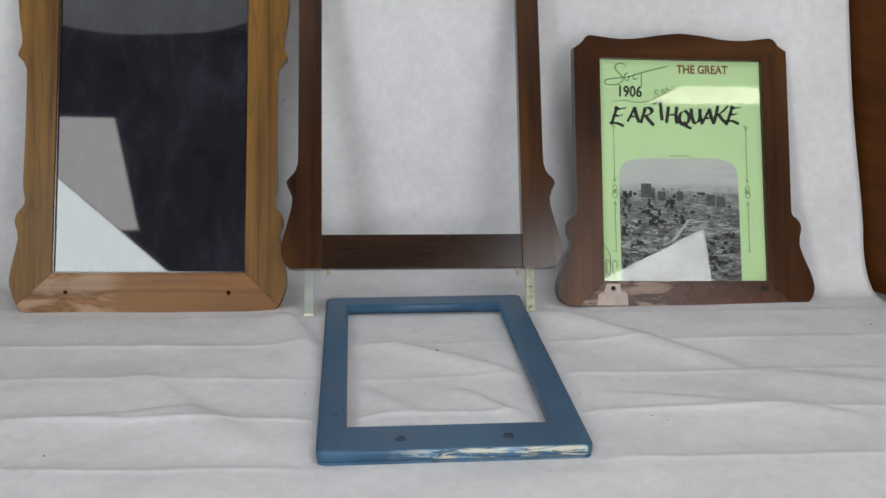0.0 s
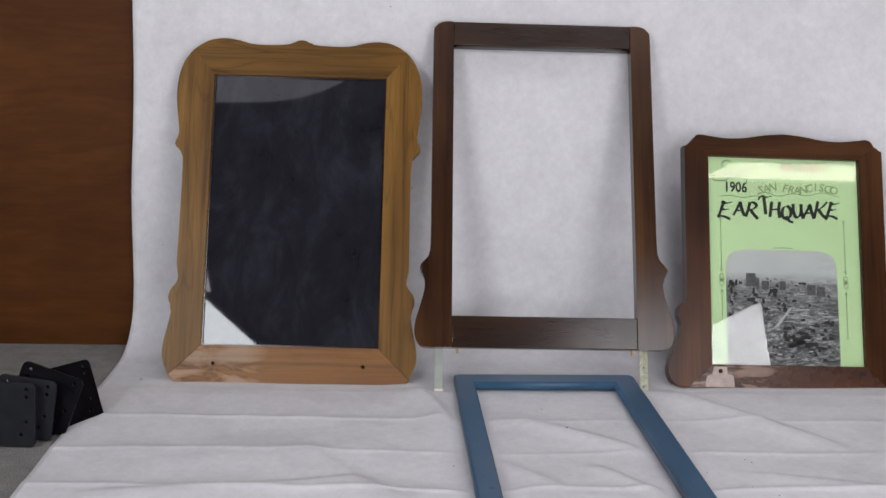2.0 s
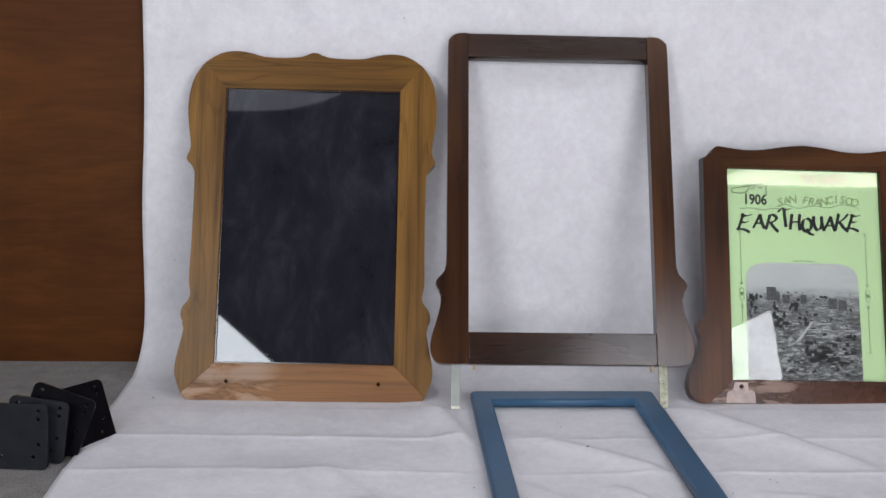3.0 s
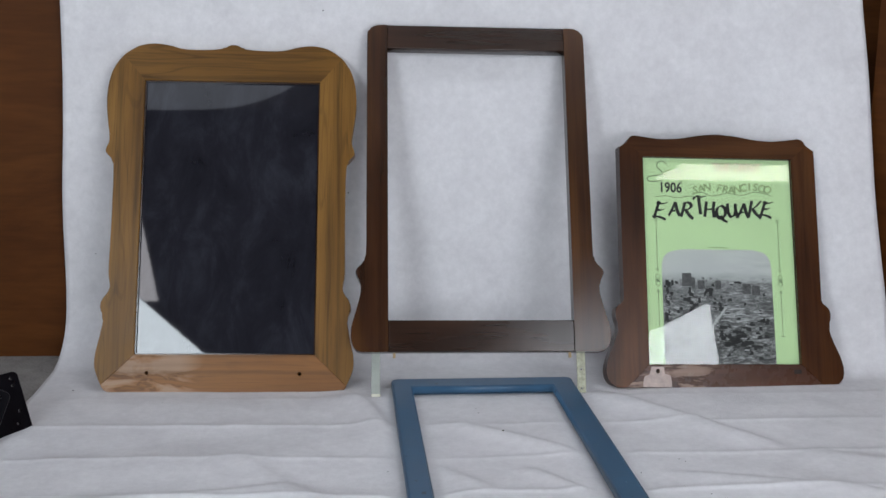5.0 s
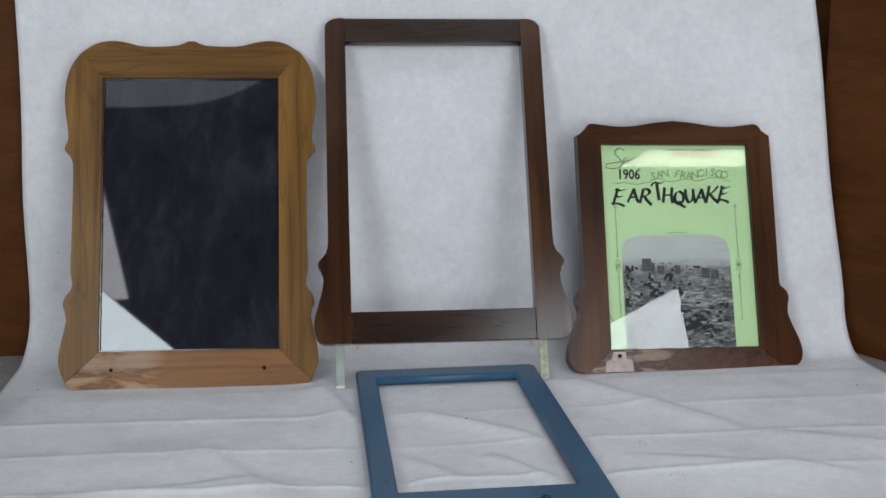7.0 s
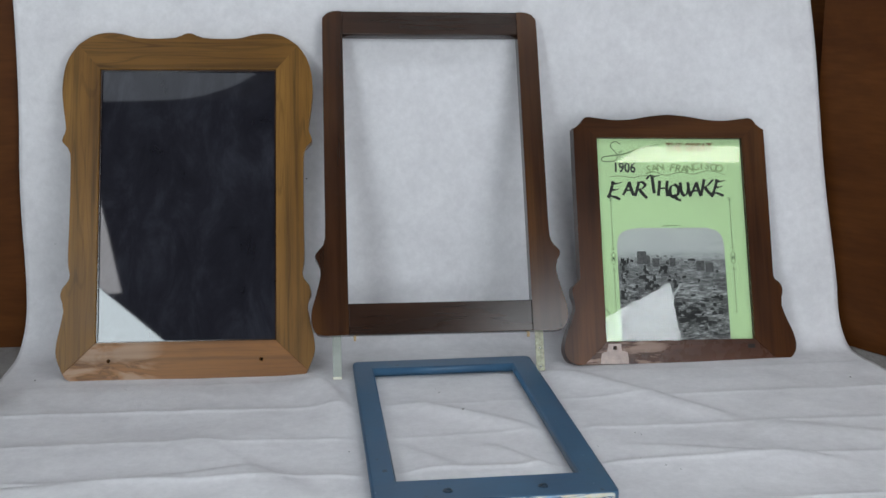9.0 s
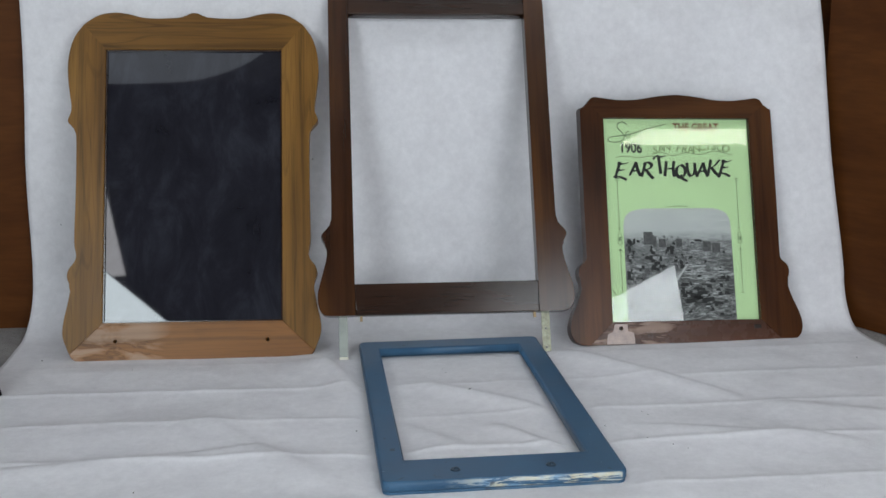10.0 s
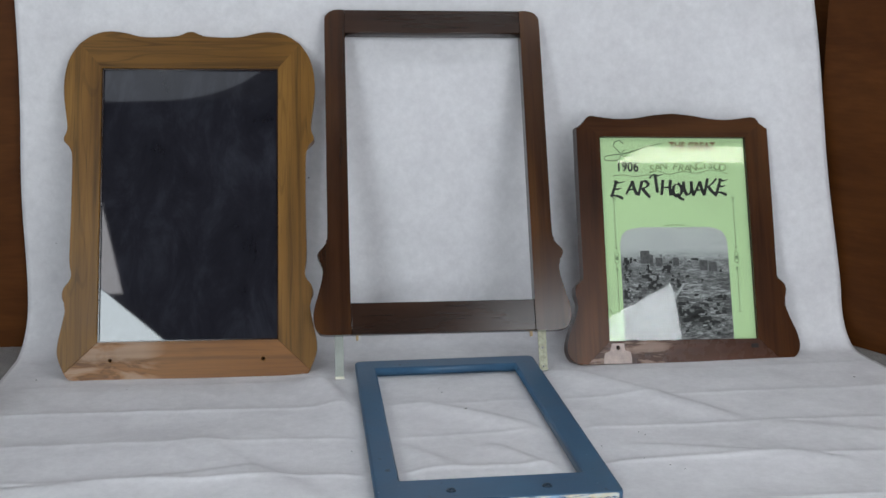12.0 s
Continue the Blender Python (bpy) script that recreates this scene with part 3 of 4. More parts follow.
# ---- empty dark frame on metal straps ----
def dark_frame():
    w, h, foot = 0.2929, 0.4501, 0.115
    c = w / 2
    m = leaning(c, -foot, (0.0, 0.0, 0.1206), 0.0, 0.4038, 0.0082)
    f = empty("wooden_frame", m, "empty dark walnut frame with lobed corners on two metal straps", "picture frame", "frames on the cloth")

    def up(pts):
        return [(x, z + foot) for x, z in pts]

    outer = smooth_line([(-c, -0.0495), (-c - 0.040, -0.0495), (-c - 0.051, -0.044), (-c - 0.0575, -0.030), (-c - 0.0575, -0.011), (-c - 0.050, 0.016), (-c - 0.0435, 0.042), (-c - 0.0435, 0.060),
                         (-c - 0.051, 0.078), (-c - 0.0385, 0.094), (-c - 0.0345, 0.113), (-c - 0.034, 0.200), (-c - 0.0335, 0.330), (-c - 0.033, 0.462), (-c - 0.031, 0.478), (-c - 0.024, 0.487), (-c - 0.012, 0.490), (-c, 0.490)], 4)
    plank("stile", up(outer), [], 0.022, walnut_up, f)
    plank("stile", up(flip(outer)), [], 0.022, walnut_up, f)
    board("top_rail", [up([(-c + 0.0003, h), (c - 0.0003, h), (c - 0.0003, 0.490), (-c + 0.0003, 0.490)])], 0.0215, walnut_across, f, "", 0.0012, 0.0004)
    board("bottom_rail", [up([(-c + 0.0003, -0.0495), (c - 0.0003, -0.0495), (c - 0.0003, 0), (-c + 0.0003, 0)])], 0.0215, walnut_across, f, "", 0.0012, 0.0006)
    for x, mat, label in ((-c - 0.019, zinc_grey, "dull grey metal strap"), (c + 0.013, zinc, "galvanised metal strap with holes")):
        loops = [rounded(x - 0.0068, x + 0.0068, 0.001, foot + 0.03, 0.001, 2)]
        loops += [ring(x, 0.010 + 0.03 * k, 0.0018, 10) for k in range(2)] if mat == zinc else []
        strap = board("strap", loops, 0.0022, mat, f, label, 0.0003, 0.0225)
        if mat == zinc_grey:
            part("tip", boxes((x - 0.0072, x + 0.0072, 0.014, 0.0245, -0.002, 0.002), bevel=0.0005), white_tip, strap, "cream end of the strap")
    for x in (-c + 0.0095, c - 0.006):
        part("peg", boxes((x - 0.002, x + 0.002, 0.012, 0.018, foot - 0.0575, foot - 0.048), bevel=0.0006), peg_wood, f, "pale wooden peg")
    part("nail", boxes((c + 0.044, c + 0.0465, -0.0006, 0.001, foot - 0.043, foot - 0.0405), bevel=0.0004), dark_hole, f)
    return f


dark_frame()


# ---- poster frame ----
GLYPHS = {
    "E": (((0.30, 1.0), (0.16, 0.55), (0.0, 0.0)), ((0.14, 0.94), (0.50, 0.90), (0.92, 1.02)), ((0.14, 0.52), (0.42, 0.50), (0.70, 0.58)), ((-0.12, 0.06), (0.40, 0.08), (0.86, -0.04))),
    "A": (((-0.05, 0.0), (0.30, 0.55), (0.56, 1.0)), ((0.56, 1.0), (0.74, 0.45), (0.98, 0.0)), ((0.16, 0.36), (0.46, 0.36), (0.78, 0.42))),
    "R": (((0.26, 1.0), (0.14, 0.5), (0.0, 0.0)), ((0.10, 0.92), (0.50, 1.04), (0.84, 0.86), (0.60, 0.58), (0.16, 0.48)), ((0.36, 0.50), (0.64, 0.22), (1.04, -0.06))),
    "T": (((0.06, 0.82), (0.30, 1.02), (0.60, 0.98), (1.0, 1.08)), ((0.46, 1.0), (0.56, 0.5), (0.66, 0.0))),
    "H": (((0.16, 1.0), (0.12, 0.5), (0.06, 0.0)), ((0.84, 1.04), (0.80, 0.5), (0.90, 0.0)), ((0.10, 0.46), (0.46, 0.52), (0.84, 0.54))),
    "Q": (((0.50, 1.0), (0.12, 0.78), (0.08, 0.30), (0.42, 0.02), (0.82, 0.28), (0.84, 0.76), (0.50, 1.0)), ((0.46, 0.22), (0.72, -0.06), (1.08, -0.16))),
    "U": (((0.06, 1.0), (0.10, 0.40), (0.34, 0.04), (0.66, 0.20), (0.82, 0.62)), ((0.80, 1.0), (0.82, 0.5), (0.98, 0.0))),
    "K": (((0.20, 1.0), (0.12, 0.5), (0.02, 0.0)), ((0.96, 1.06), (0.56, 0.66), (0.16, 0.46)), ((0.30, 0.50), (0.62, 0.20), (1.04, -0.06))),
}


def pen_letter(ch, parent, m, high, nib):
    """One letter drawn with a broad slanted pen."""
    bm = bmesh.new()
    for line in GLYPHS[ch]:
        pts = [Vector(((x - 0.5) * high * 0.80, 0, (z - 0.5) * high)) for x, z in smooth_line(line, 4)]
        for a, b in zip(pts, pts[1:]):
            d = (b - a).normalized()
            over = d * nib * 0.15
            side = Vector((-d.z, 0, d.x))
            wide = nib * (0.22 + 0.78 * abs(side.dot(Vector((0.90, 0, 0.43))))) / 2
            bm.faces.new([bm.verts.new(m @ p) for p in (a - over - side * wide, b + over - side * wide, b + over + side * wide, a - over + side * wide)])
    return part("headline_letter", bm, ink_black, parent)


def wavy_word(parent, y):
    """The hand-drawn headline, each letter with its own lean and drop."""
    spec = (("E", 0.031, 0.2545, 1.08, 6), ("A", 0.054, 0.2570, 0.86, 2), ("R", 0.0755, 0.2555, 0.94, 6), ("T", 0.0955, 0.2640, 1.12, 4), ("H", 0.1145, 0.2570, 0.96, 4),
            ("Q", 0.134, 0.2525, 0.90, 4), ("U", 0.153, 0.2555, 0.90, 0), ("A", 0.172, 0.2560, 0.88, 2), ("K", 0.192, 0.2590, 1.0, 6), ("E", 0.2135, 0.2590, 1.0, 6))
    for ch, x, z, s, turn in spec:
        pen_letter(ch, parent, Matrix.Translation((x - 0.1275, y, z + 0.038)) @ pose(0, 0, 0, 0, turn, 0), 0.0255 * s, 0.0058)


def arched_line(text, parent, y, c, foot):
    """The faded second line, its letters rising and falling."""
    for k, ch in enumerate(text):
        if ch != " ":
            x = 0.090 + 0.0104 * k
            z = 0.2915 + 0.0028 * math.sin(k * 0.95 - 1.0) + 0.0002 * k
            letters("faded_letter", ch, 0.0185, ink_faint, parent, Matrix.Translation((x - c, y, z + foot)) @ pose(0, 0, 0, 0, -14 * math.cos(k * 0.95 - 1.0), 0), "", 0.0003, 0.1)


def photo_material():
    m, t, p = shader("old_grey_photograph")
    tc = node(t, "ShaderNodeTexCoord")
    sep = node(t, "ShaderNodeSeparateXYZ")
    t.links.new(tc.outputs["Object"], sep.inputs[0])
    v = coords(t, (1, 1, 3.2), False)
    blocks = node(t, "ShaderNodeTexVoronoi", Scale=120.0, distance="CHEBYCHEV")
    t.links.new(v, blocks.inputs["Vector"])
    bw = node(t, "ShaderNodeRGBToBW")
    t.links.new(blocks.outputs["Color"], bw.inputs[0])
    n = noise_tex(t, v, 70.0, 8, 0.75, 0.8)
    big = noise_tex(t, v, 22.0, 4, 0.6, 0.4)
    town = mix(t, 0.5, ramp(t, bw.outputs[0], [(0.2, grey(0.03)), (0.55, grey(0.12)), (0.9, grey(0.42))]), ramp(t, n, [(0.38, grey(0.025)), (0.5, grey(0.15)), (0.62, grey(0.62))]))
    town = mix(t, 0.9, town, ramp(t, big, [(0.34, grey(0.35)), (0.62, grey(1.35))]), "MULTIPLY")
    sky = ramp(t, noise_tex(t, v, 30.0, 3), [(0.3, (0.48, 0.49, 0.49)), (0.7, (0.58, 0.60, 0.58))])
    add = node(t, "ShaderNodeMath", operation="MULTIPLY_ADD")
    add.inputs[1].default_value = 0.02
    t.links.new(n, add.inputs[0])
    t.links.new(sep.outputs[2], add.inputs[2])
    edge = node(t, "ShaderNodeMapRange")
    edge.inputs[1].default_value, edge.inputs[2].default_value = 0.174, 0.200
    t.links.new(add.outputs[0], edge.inputs[0])
    far = node(t, "ShaderNodeMapRange")
    far.inputs[1].default_value, far.inputs[2].default_value, far.inputs[4].default_value = 0.09, 0.185, 0.35
    t.links.new(sep.outputs[2], far.inputs[0])
    town = mix(t, far.outputs[0], town, (0.26, 0.26, 0.27))
    t.links.new(mix(t, edge.outputs[0], town, sky), p.inputs["Base Color"])
    p.inputs["Roughness"].default_value = 0.6
    return m


def poster_frame():
    w, h, foot = 0.255, 0.3428, 0.038
    c = w / 2
    m = leaning(c, -foot, (0.4208, 0.0085, 0.0415), 0.0252, 0.3503, 0.0213)
    f = empty("wooden_frame", m, "brown mahogany frame with shaped corners holding a green poster behind glass", "picture frame", "frames on the cloth")

    def up(pts):
        return [(x, z + foot) for x, z in pts]

    low, high = (-c - 0.039, -0.0375), (-c - 0.027, 0.367)
    side = smooth_line([low, (-c - 0.052, -0.037), (-c - 0.066, -0.028), (-c - 0.0715, -0.011), (-c - 0.067, 0.011), (-c - 0.0565, 0.036), (-c - 0.0495, 0.060), (-c - 0.0535, 0.076),
                        (-c - 0.0525, 0.090), (-c - 0.042, 0.1005), (-c - 0.0395, 0.112), (-c - 0.040, 0.200), (-c - 0.040, 0.345), (-c - 0.0385, 0.357), high], 4)
    crown = smooth_line([high, (-c - 0.0215, 0.375), (-c - 0.014, 0.378), (-c + 0.006, 0.3755), (-c + 0.032, 0.373), (-c + 0.062, 0.3745), (-c + 0.095, 0.380), (0, 0.383)], 4)
    crown = crown + flip(crown)[1:]
    inner = [(-c, h), (-c, 0)]
    plank("stile", up(side), up(inner), 0.024, mahogany_up, f)
    plank("stile", up(flip(side)), up(flip(inner)), 0.024, mahogany_up, f)
    plank("top_rail", up(crown), up([(c, h), (-c, h)]), 0.024, mahogany_across, f)
    rail = board("bottom_rail", [up([low, (c + 0.039, -0.0375), (c, 0), (-c, 0)]), ring(-c + 0.013, foot - 0.011, 0.0036)], 0.024, mahogany_worn, f, "scuffed brown rail with a bare patch")
    patch = smooth_line([(-c - 0.012, 0.0012), (-c - 0.0095, 0.018), (-c - 0.001, 0.0215), (-c + 0.0025, 0.0335), (-c + 0.008, 0.0340)], 2) + [(-c + 0.018, 0.0340)]
    patch += smooth_line([(-c + 0.024, 0.0335), (-c + 0.0245, 0.0225), (-c + 0.034, 0.0195), (-c + 0.0355, 0.0012)], 2)
    board("worn_patch", [patch, ring(-c + 0.013, foot - 0.011, 0.0036)], 0.0006, bare_patch, rail, "bare pale wood where a plate sat", 0.0001, -0.0004)
    # no real hole here: a dark block carries the socket's inner shade
    part("bore", boxes((c - 0.014, c - 0.001, -0.0003, 0.002, foot - 0.0155, foot - 0.0085), bevel=0.0008), dark_hole, rail, "dark block coloured as the shade in a worn socket")
    part("backing", boxes((-c - 0.015, c + 0.015, 0.014, 0.024, foot - 0.02, foot + h + 0.015)), dark_hole, f)
    sheet = part("poster", boxes((-c - 0.003, c + 0.003, 0.0105, 0.0125, foot - 0.003, foot + h + 0.003)), paper_green, f, "pale green printed card")
    # lettering and picture, in the poster's own corner coordinates
    letters("line", "THE GREAT", 0.0185, ink_brown, sheet, Matrix.Translation((0.164 - c, 0.0102, 0.3285 + foot)) @ Matrix.Diagonal((0.84, 1, 1.0, 1)), "", 0.0005)
    letters("year", "1906", 0.0235, ink_black, sheet, Matrix.Translation((0.048 - c, 0.0102, 0.2925 + foot)) @ pose(0, 0, 0, 0, 1, 0) @ Matrix.Diagonal((0.84, 1, 1.0, 1)), "", 0.0006)
    arched_line("SAN FRANCISCO", sheet, 0.0102, c, foot)
    wavy_word(sheet, 0.0102)

    def at(pts):
        return [(x - c, z + foot) for x, z in pts]

    swirl = smooth_line([(0.043, 0.333), (0.036, 0.338), (0.028, 0.335), (0.0265, 0.328), (0.034, 0.320), (0.038, 0.312), (0.032, 0.305), (0.020, 0.303), (0.010, 0.305), (0.012, 0.311), (0.030, 0.314), (0.050, 0.317), (0.075, 0.325), (0.110, 0.334)], 5)
    loops = [smooth_line([(0.046, 0.322), (0.041, 0.319), (0.041, 0.312), (0.046, 0.311), (0.048, 0.318)], 4), smooth_line([(0.058, 0.321), (0.054, 0.317), (0.056, 0.312), (0.061, 0.315)], 4), [(0.067, 0.322), (0.067, 0.300)]]
    stroke("flourish", [at(swirl)] + [at(q) for q in loops], 0.0015, ink_line, sheet, 0.0101)
    tail = smooth_line([(0.022, 0.277), (0.040, 0.279), (0.060, 0.276), (0.080, 0.279), (0.100, 0.277)], 5)
    wave = smooth_line([(0.085, 0.282), (0.100, 0.286), (0.120, 0.280), (0.145, 0.285), (0.170, 0.282), (0.195, 0.288), (0.225, 0.281)], 5)
    stroke("flourish", [at(tail), at(wave)], 0.0009, ink_line, sheet, 0.0101)
    for x in (0.0215, 0.2300):
        star = [[(x - 0.004, z), (x, z + 0.0045), (x + 0.004, z), (x, z - 0.0045), (x - 0.004, z)] for z in (0.144, 0.132)]
        rays = [[(x - 0.0045, 0.138 + d), (x + 0.0045, 0.138 - d)] for d in (-0.003, 0, 0.003)]
        ends = [[(x - 0.004, 0.2405), (x + 0.004, 0.2405)], [(x - 0.003, 0.237), (x + 0.003, 0.237)], [(x - 0.004, 0.046), (x + 0.004, 0.046)], [(x - 0.0025, 0.157), (x, 0.153), (x + 0.0025, 0.157)], [(x - 0.0025, 0.117), (x, 0.122), (x + 0.0025, 0.117)]]
        stroke("side_ornament", [at(q) for q in star + rays + ends] + [at([(x, 0.2405), (x, 0.153)]), at([(x, 0.122), (x, 0.046)])], 0.0008, ink_line, sheet, 0.0101)
    mark = [smooth_line([(0.0, 0.058), (0.009, 0.047), (0.0125, 0.030), (0.011, 0.010), (0.009, 0.002)], 5), [(x * 0.35 + 0.008 * 1.0, z) for x, z in ring(0.0, 0.021, 0.012)] + [(0.0122, 0.021)], [(0.0065, 0.028), (0.0065, 0.013)], [(0.007 + x * 0.35 + 0.012, z) for x, z in ring(0.0, 0.021, 0.011)]]
    stroke("price_mark", [at(q) for q in mark], 0.0011, ink_line, sheet, 0.0101)
    arch = at([(0.029, 0.0), (0.0285, 0.150)] + smooth_line([(0.0285, 0.160), (0.032, 0.175), (0.043, 0.185), (0.065, 0.1895)], 4) + smooth_line([(0.185, 0.1895), (0.204, 0.184), (0.213, 0.172), (0.2155, 0.155)], 4) + [(0.2165, 0.0)])
    photo = board("photograph", [arch], 0.0005, photo_material(), sheet, "old grey photograph of a ruined hillside city", 0.0001, 0.0101)
    photo.location = (0, 0, 0)
    stroke("rule", [at(smooth_line([(0.108, 0.1925), (0.125, 0.1935), (0.142, 0.1925)], 3))], 0.001, ink_line, sheet, 0.0100)
    rng = random.Random(5)
    # blocks and streaks of the town: shade, name, depth, then areas with their count, piece width and piece height
    layers = ((0.022, "dark_buildings", 0.0098, ((0.032, 0.208, 0.010, 0.138, 60, 0.010, 0.006), (0.072, 0.130, 0.086, 0.124, 26, 0.012, 0.012), (0.030, 0.046, 0.072, 0.140, 16, 0.008, 0.014), (0.120, 0.200, 0.030, 0.075, 20, 0.020, 0.006))),
              (0.44, "pale_walls", 0.0097, ((0.034, 0.208, 0.010, 0.134, 70, 0.010, 0.0022), (0.130, 0.200, 0.070, 0.098, 16, 0.026, 0.0030), (0.046, 0.120, 0.015, 0.085, 24, 0.010, 0.0040))),
              (0.20, "middle_walls", 0.00965, ((0.034, 0.208, 0.012, 0.140, 60, 0.008, 0.0050), (0.060, 0.200, 0.118, 0.146, 26, 0.007, 0.0060))))
    for shade, name, depth, areas in layers:
        bm = bmesh.new()
        for ax0, ax1, az0, az1, count, wide, high in areas:
            for k in range(count):
                x, z = rng.uniform(ax0, ax1), rng.uniform(az0, az1)
                near = 1.25 - 4.5 * z
                a, b = wide * rng.uniform(0.35, 1.1) * near, high * rng.uniform(0.4, 1.2) * near
                x = min(max(x, 0.031 + a / 2), 0.212 - a / 2)
                tilt = rng.uniform(-0.35, 0.35) * b
                corners = ((x - a / 2, z - b / 2), (x + a / 2, z - b / 2 + tilt), (x + a / 2 * rng.uniform(0.7, 1.0), z + b / 2 + tilt), (x - a / 2 * rng.uniform(0.7, 1.0), z + b / 2))
                bm.faces.new([bm.verts.new((px - c, depth, pz + foot)) for px, pz in corners])
        part(name, bm, plain(name + "_grey", grey(shade), 0.6, 0, 0.6, 220.0), photo)["kind"] = "stuff"
    road = [(0.107, 0.062), (0.133, 0.093), (0.137, 0.094), (0.115, 0.064)]
    bm = bmesh.new()
    bm.faces.new([bm.verts.new((x - c, 0.0096, z + foot)) for x, z in road])
    part("pale_road", bm, plain("road_grey", grey(0.50), 0.6), photo)
    tower_grey = plain("tower_grey", grey(0.10), 0.6, 0, 0.6, 220.0)
    for x0, x1, z0, z1 in ((0.062, 0.078, 0.128, 0.150), (0.078, 0.084, 0.124, 0.142), (0.088, 0.100, 0.124, 0.138), (0.118, 0.128, 0.124, 0.138), (0.164, 0.178, 0.116, 0.133), (0.180, 0.194, 0.114, 0.130)):
        part("tower_block", boxes((x0 - c, x1 - c, 0.0095, 0.0097, z0 + foot, z1 + foot)), tower_grey, photo)
    glass = part("pane", boxes((-c - 0.003, c + 0.003, 0.006, 0.008, foot - 0.003, foot + h + 0.003)), pane, f, "clear glass pane")
    glass.visible_shadow = False
    return f


poster_frame()


# ---- blue frame lying on the cloth ----
def blue_frame():
    x0, x1, z0, z1 = -0.1105 - 0.031, 0.1105 + 0.036, -0.2710, 0.2700
    iw, ib, it = 0.1099, -0.2070, 0.2290
    a = Matrix.Translation((0.0386, -0.4648, 0.0)) @ Matrix.Rotation(0.0043, 4, "Z") @ Matrix.Translation((iw, 0.2070, 0.0055))
    f = empty("blue_frame", a, "blue painted wooden frame, chipped, lying flat on the cloth", "picture frame", "frames on the cloth")
    hole = [(-iw, ib), (iw, ib), (iw, it), (-iw, it)]
    board("frame", [rounded(x0, x1, z0, z1, 0.011), hole], 0.0130, blue_chipped, f, "", 0.0030, 0.0162, True)
    board("rebate", [rounded(x0 + 0.0012, x1 - 0.0012, z0 + 0.0012, z1 - 0.0012, 0.010), [(-iw - 0.009, ib - 0.006), (iw + 0.009, ib - 0.006), (iw + 0.009, it + 0.009), (-iw - 0.009, it + 0.009)]], 0.0034, blue_chipped, f, "", 0.0003, 0.0033, True)
    for x in (-0.0535, 0.060):
        bm = bmesh.new()
        bmesh.ops.create_cone(bm, segments=20, radius1=0.0062, radius2=0.0050, depth=0.0016, cap_ends=True, matrix=Matrix.Translation((x, -0.2440, 0.0168)))
        bolt = part("washer", bm, screw_metal, f, "blue painted washer")
        bm = bmesh.new()
        bmesh.ops.create_uvsphere(bm, u_segments=16, v_segments=8, radius=0.0032, matrix=Matrix.Translation((x + 0.001, -0.2435, 0.0176)) @ Matrix.Diagonal((1, 1, 0.6, 1)))
        part("screw_head", bm, screw_metal, bolt, "dark metal screw head", True)
    return f


blue_frame()


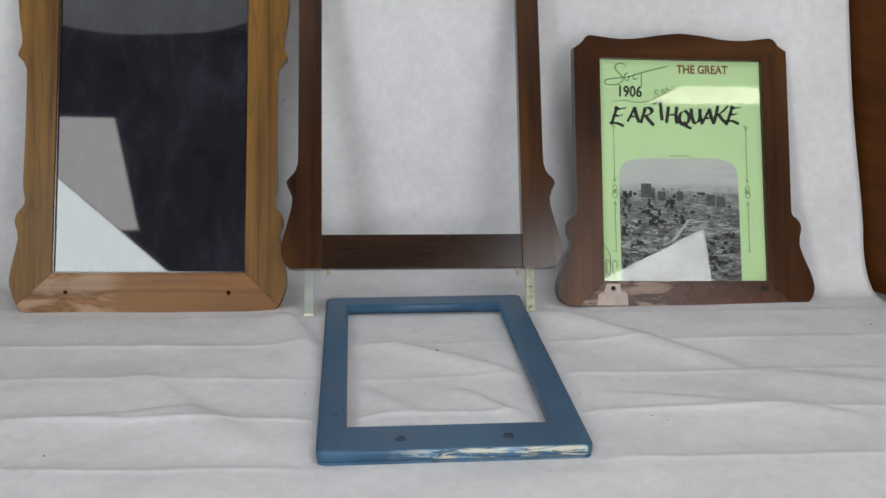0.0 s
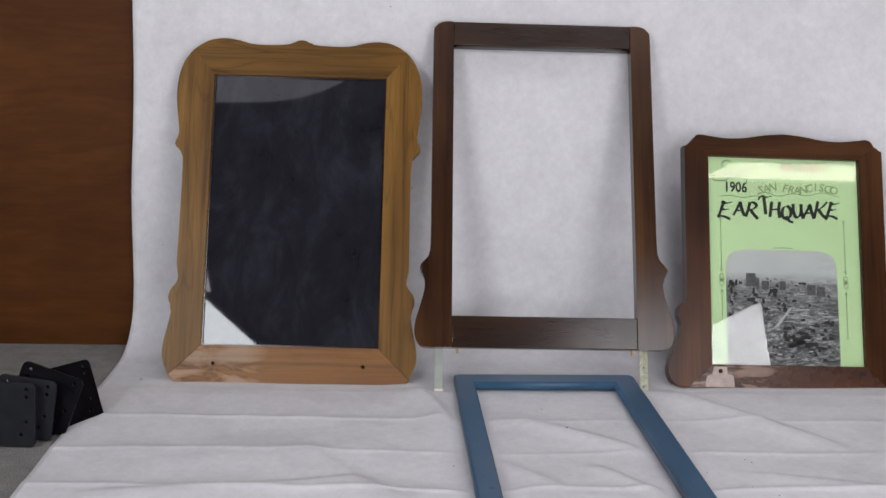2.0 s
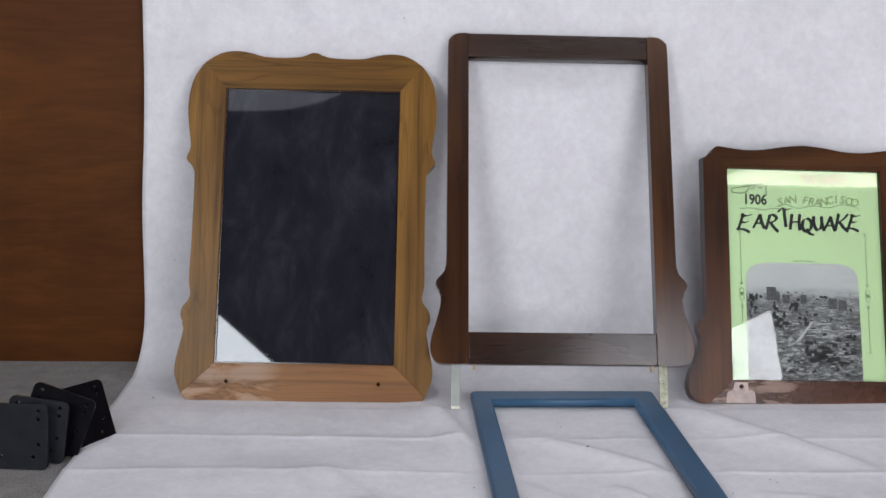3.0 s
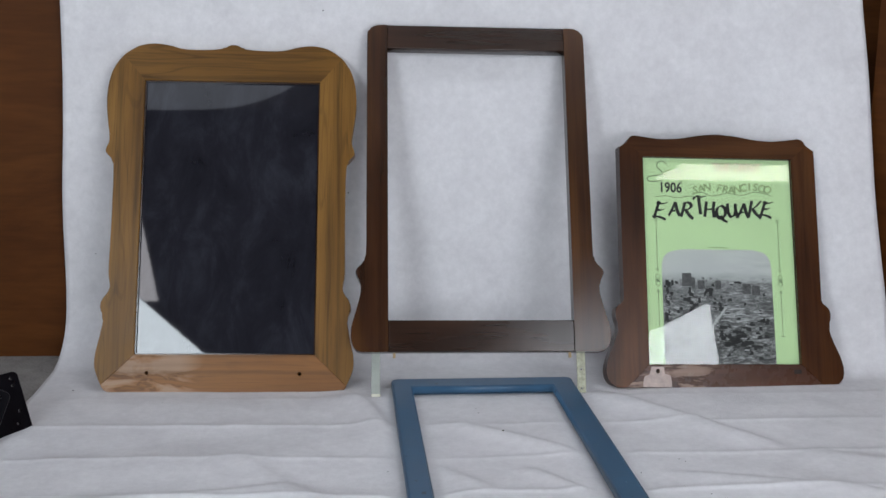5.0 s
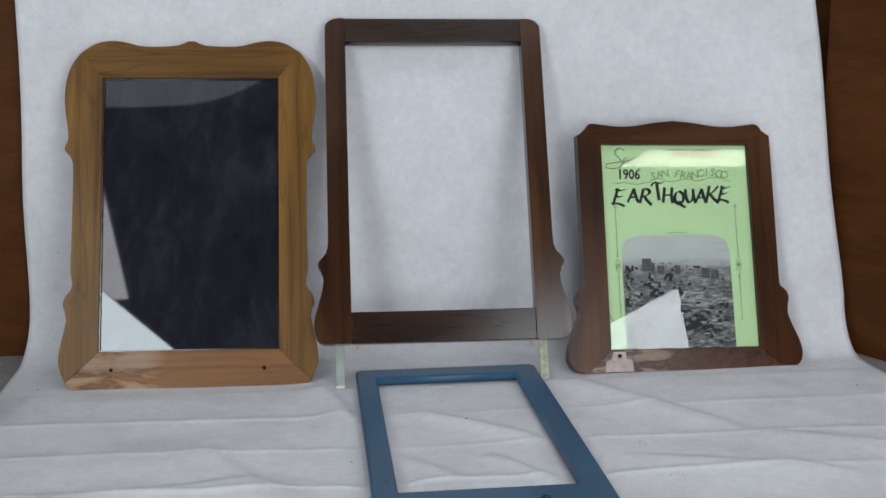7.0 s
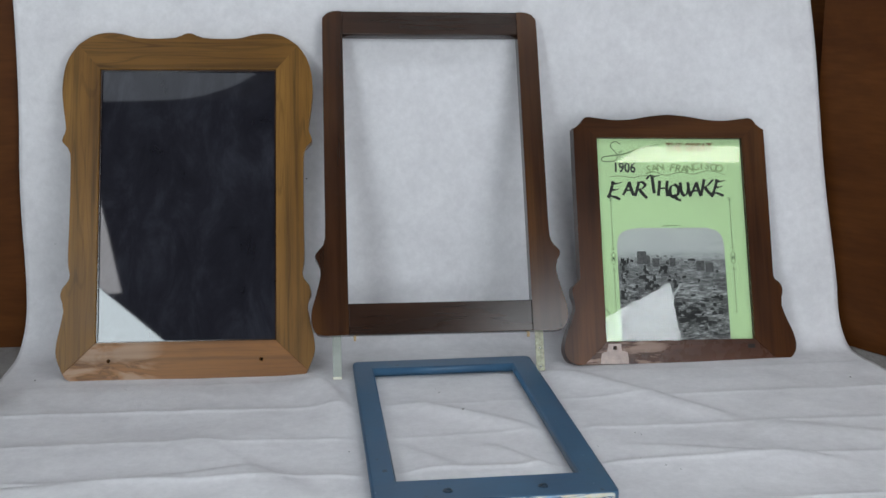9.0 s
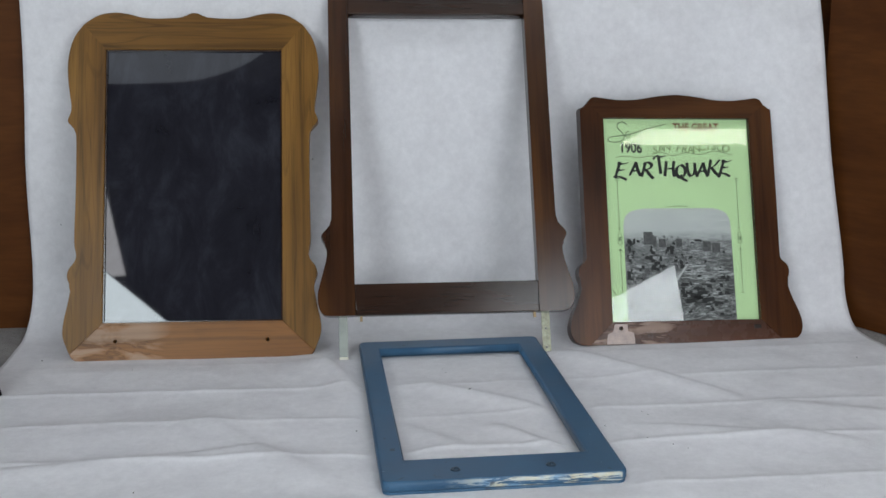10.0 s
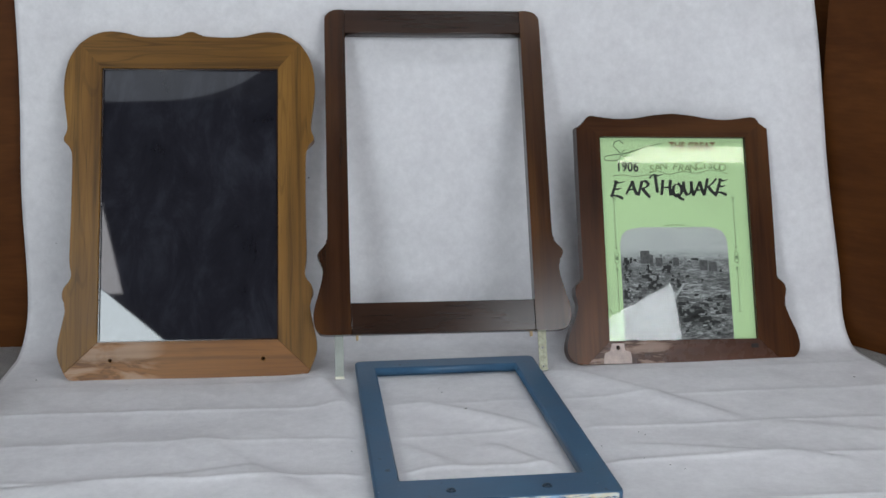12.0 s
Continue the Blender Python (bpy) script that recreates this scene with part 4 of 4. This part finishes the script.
# ---- black metal plates on the carpet ----
def plate(x, y, turn, yaw, lean, a, b, mat, label):
    """A drilled plate, a and b half its width and height, standing at x, y and turned in its own plane about its middle."""
    q = radians(abs(turn))
    lift = a * math.sin(q) + b * math.cos(q) - 0.004 * math.sin(q)
    f = empty("metal_plate", Matrix.Translation((x, y, 0.0012)) @ Matrix.Rotation(radians(yaw), 4, "Z") @ Matrix.Rotation(radians(-lean), 4, "X")
              @ Matrix.Translation((0, 0, lift)) @ Matrix.Rotation(radians(turn), 4, "Y"), label, "metal plate", "stacked metal plates")
    holes = [(s * (a - 0.012), q) for s in (-1, 1) for q in (b - 0.009, b - 0.0195, -b + 0.034)] + [(-a + 0.019, -b + 0.017), (a - 0.019, -b + 0.017)]
    board("face", [rounded(-a, a, -b, b, 0.008, 4)] + [ring(px, pz, 0.0024, 10) for px, pz in holes], 0.0045, mat, f, "", 0.0008)
    board("back_plate", [rounded(-a + 0.002, a - 0.002, -b + 0.002, b - 0.001, 0.007, 4)] + [ring(px, pz, 0.0030, 10) for px, pz in holes], 0.0025, mat, f, "", 0.0005, 0.0052)
    # the yellowish glimmer on the top edge, put in as a coloured strip
    part("edge_strip", boxes((-a + 0.007, -a + 0.026, 0.0040, 0.0056, b - 0.004, b + 0.0004), bevel=0.0004), glint_yellow, f, "yellowish strip painted as a glint on the plate edge")
    return f


plate(-0.608, -0.254, 1, -3, 4, 0.040, 0.044, slate_metal, "slate grey metal plate with drilled holes, upright on the carpet")
plate(-0.590, -0.232, 7, -4, 5, 0.040, 0.042, slate_metal, "dark grey metal plate with drilled holes, leaning in the stack")
plate(-0.570, -0.212, 20, 0, 8, 0.043, 0.041, black_metal, "black metal plate with drilled holes, tilted in the stack")
plate(-0.540, -0.186, 0, 50, 22, 0.056, 0.045, black_metal, "black metal plate with pale holes behind the stack")


# ---- crumbs on the cloth ----
def crumb(x, y, z, size):
    bm = bmesh.new()
    bmesh.ops.create_icosphere(bm, subdivisions=1, radius=size, matrix=Matrix.Diagonal((1.5, 1, 0.6, 1)))
    for v in bm.verts:
        v.co *= random.uniform(0.7, 1.3)
    ob = part("crumb", bm, dark_hole)
    ob.matrix_basis = pose(x, y, z, 0, 0, random.uniform(0, 180))
    return tagged(ob, "tiny dark crumb lying on the white cloth", "crumb", "crumbs on the cloth")


def cloth_top(x, y):
    return 0.003 + floor_height(x, y)


CRUMBS = ((0.131, -0.106, 0.0011), (0.154, -0.205, 0.0017), (0.376, -0.309, 0.0010), (0.382, -0.319, 0.0009), (0.314, -0.350, 0.0010), (0.381, -0.429, 0.0012), (0.396, -0.443, 0.0009),
          (0.355, -0.407, 0.0008), (-0.490, 0.028, 0.0018), (-0.013, -0.328, 0.0013), (-0.341, -0.044, 0.0008), (-0.274, -0.488, 0.0013), (0.780, -0.117, 0.0018), (0.128, -0.09, 0.0007))
for cx, cy, cs in CRUMBS:
    crumb(cx, cy, cloth_top(cx, cy) + 0.0016, cs * 0.8)


# specks caught on the hanging cloth
for cx, cz, cs in ((-0.061, 0.290, 0.0014), (-0.487, 0.185, 0.0010), (-0.101, 0.593, 0.0013)):
    tagged(crumb(cx, wall_line(cx, cz) - 0.0075, cz, cs), "tiny dark speck caught on the hanging white cloth", "speck", "specks on the cloth")
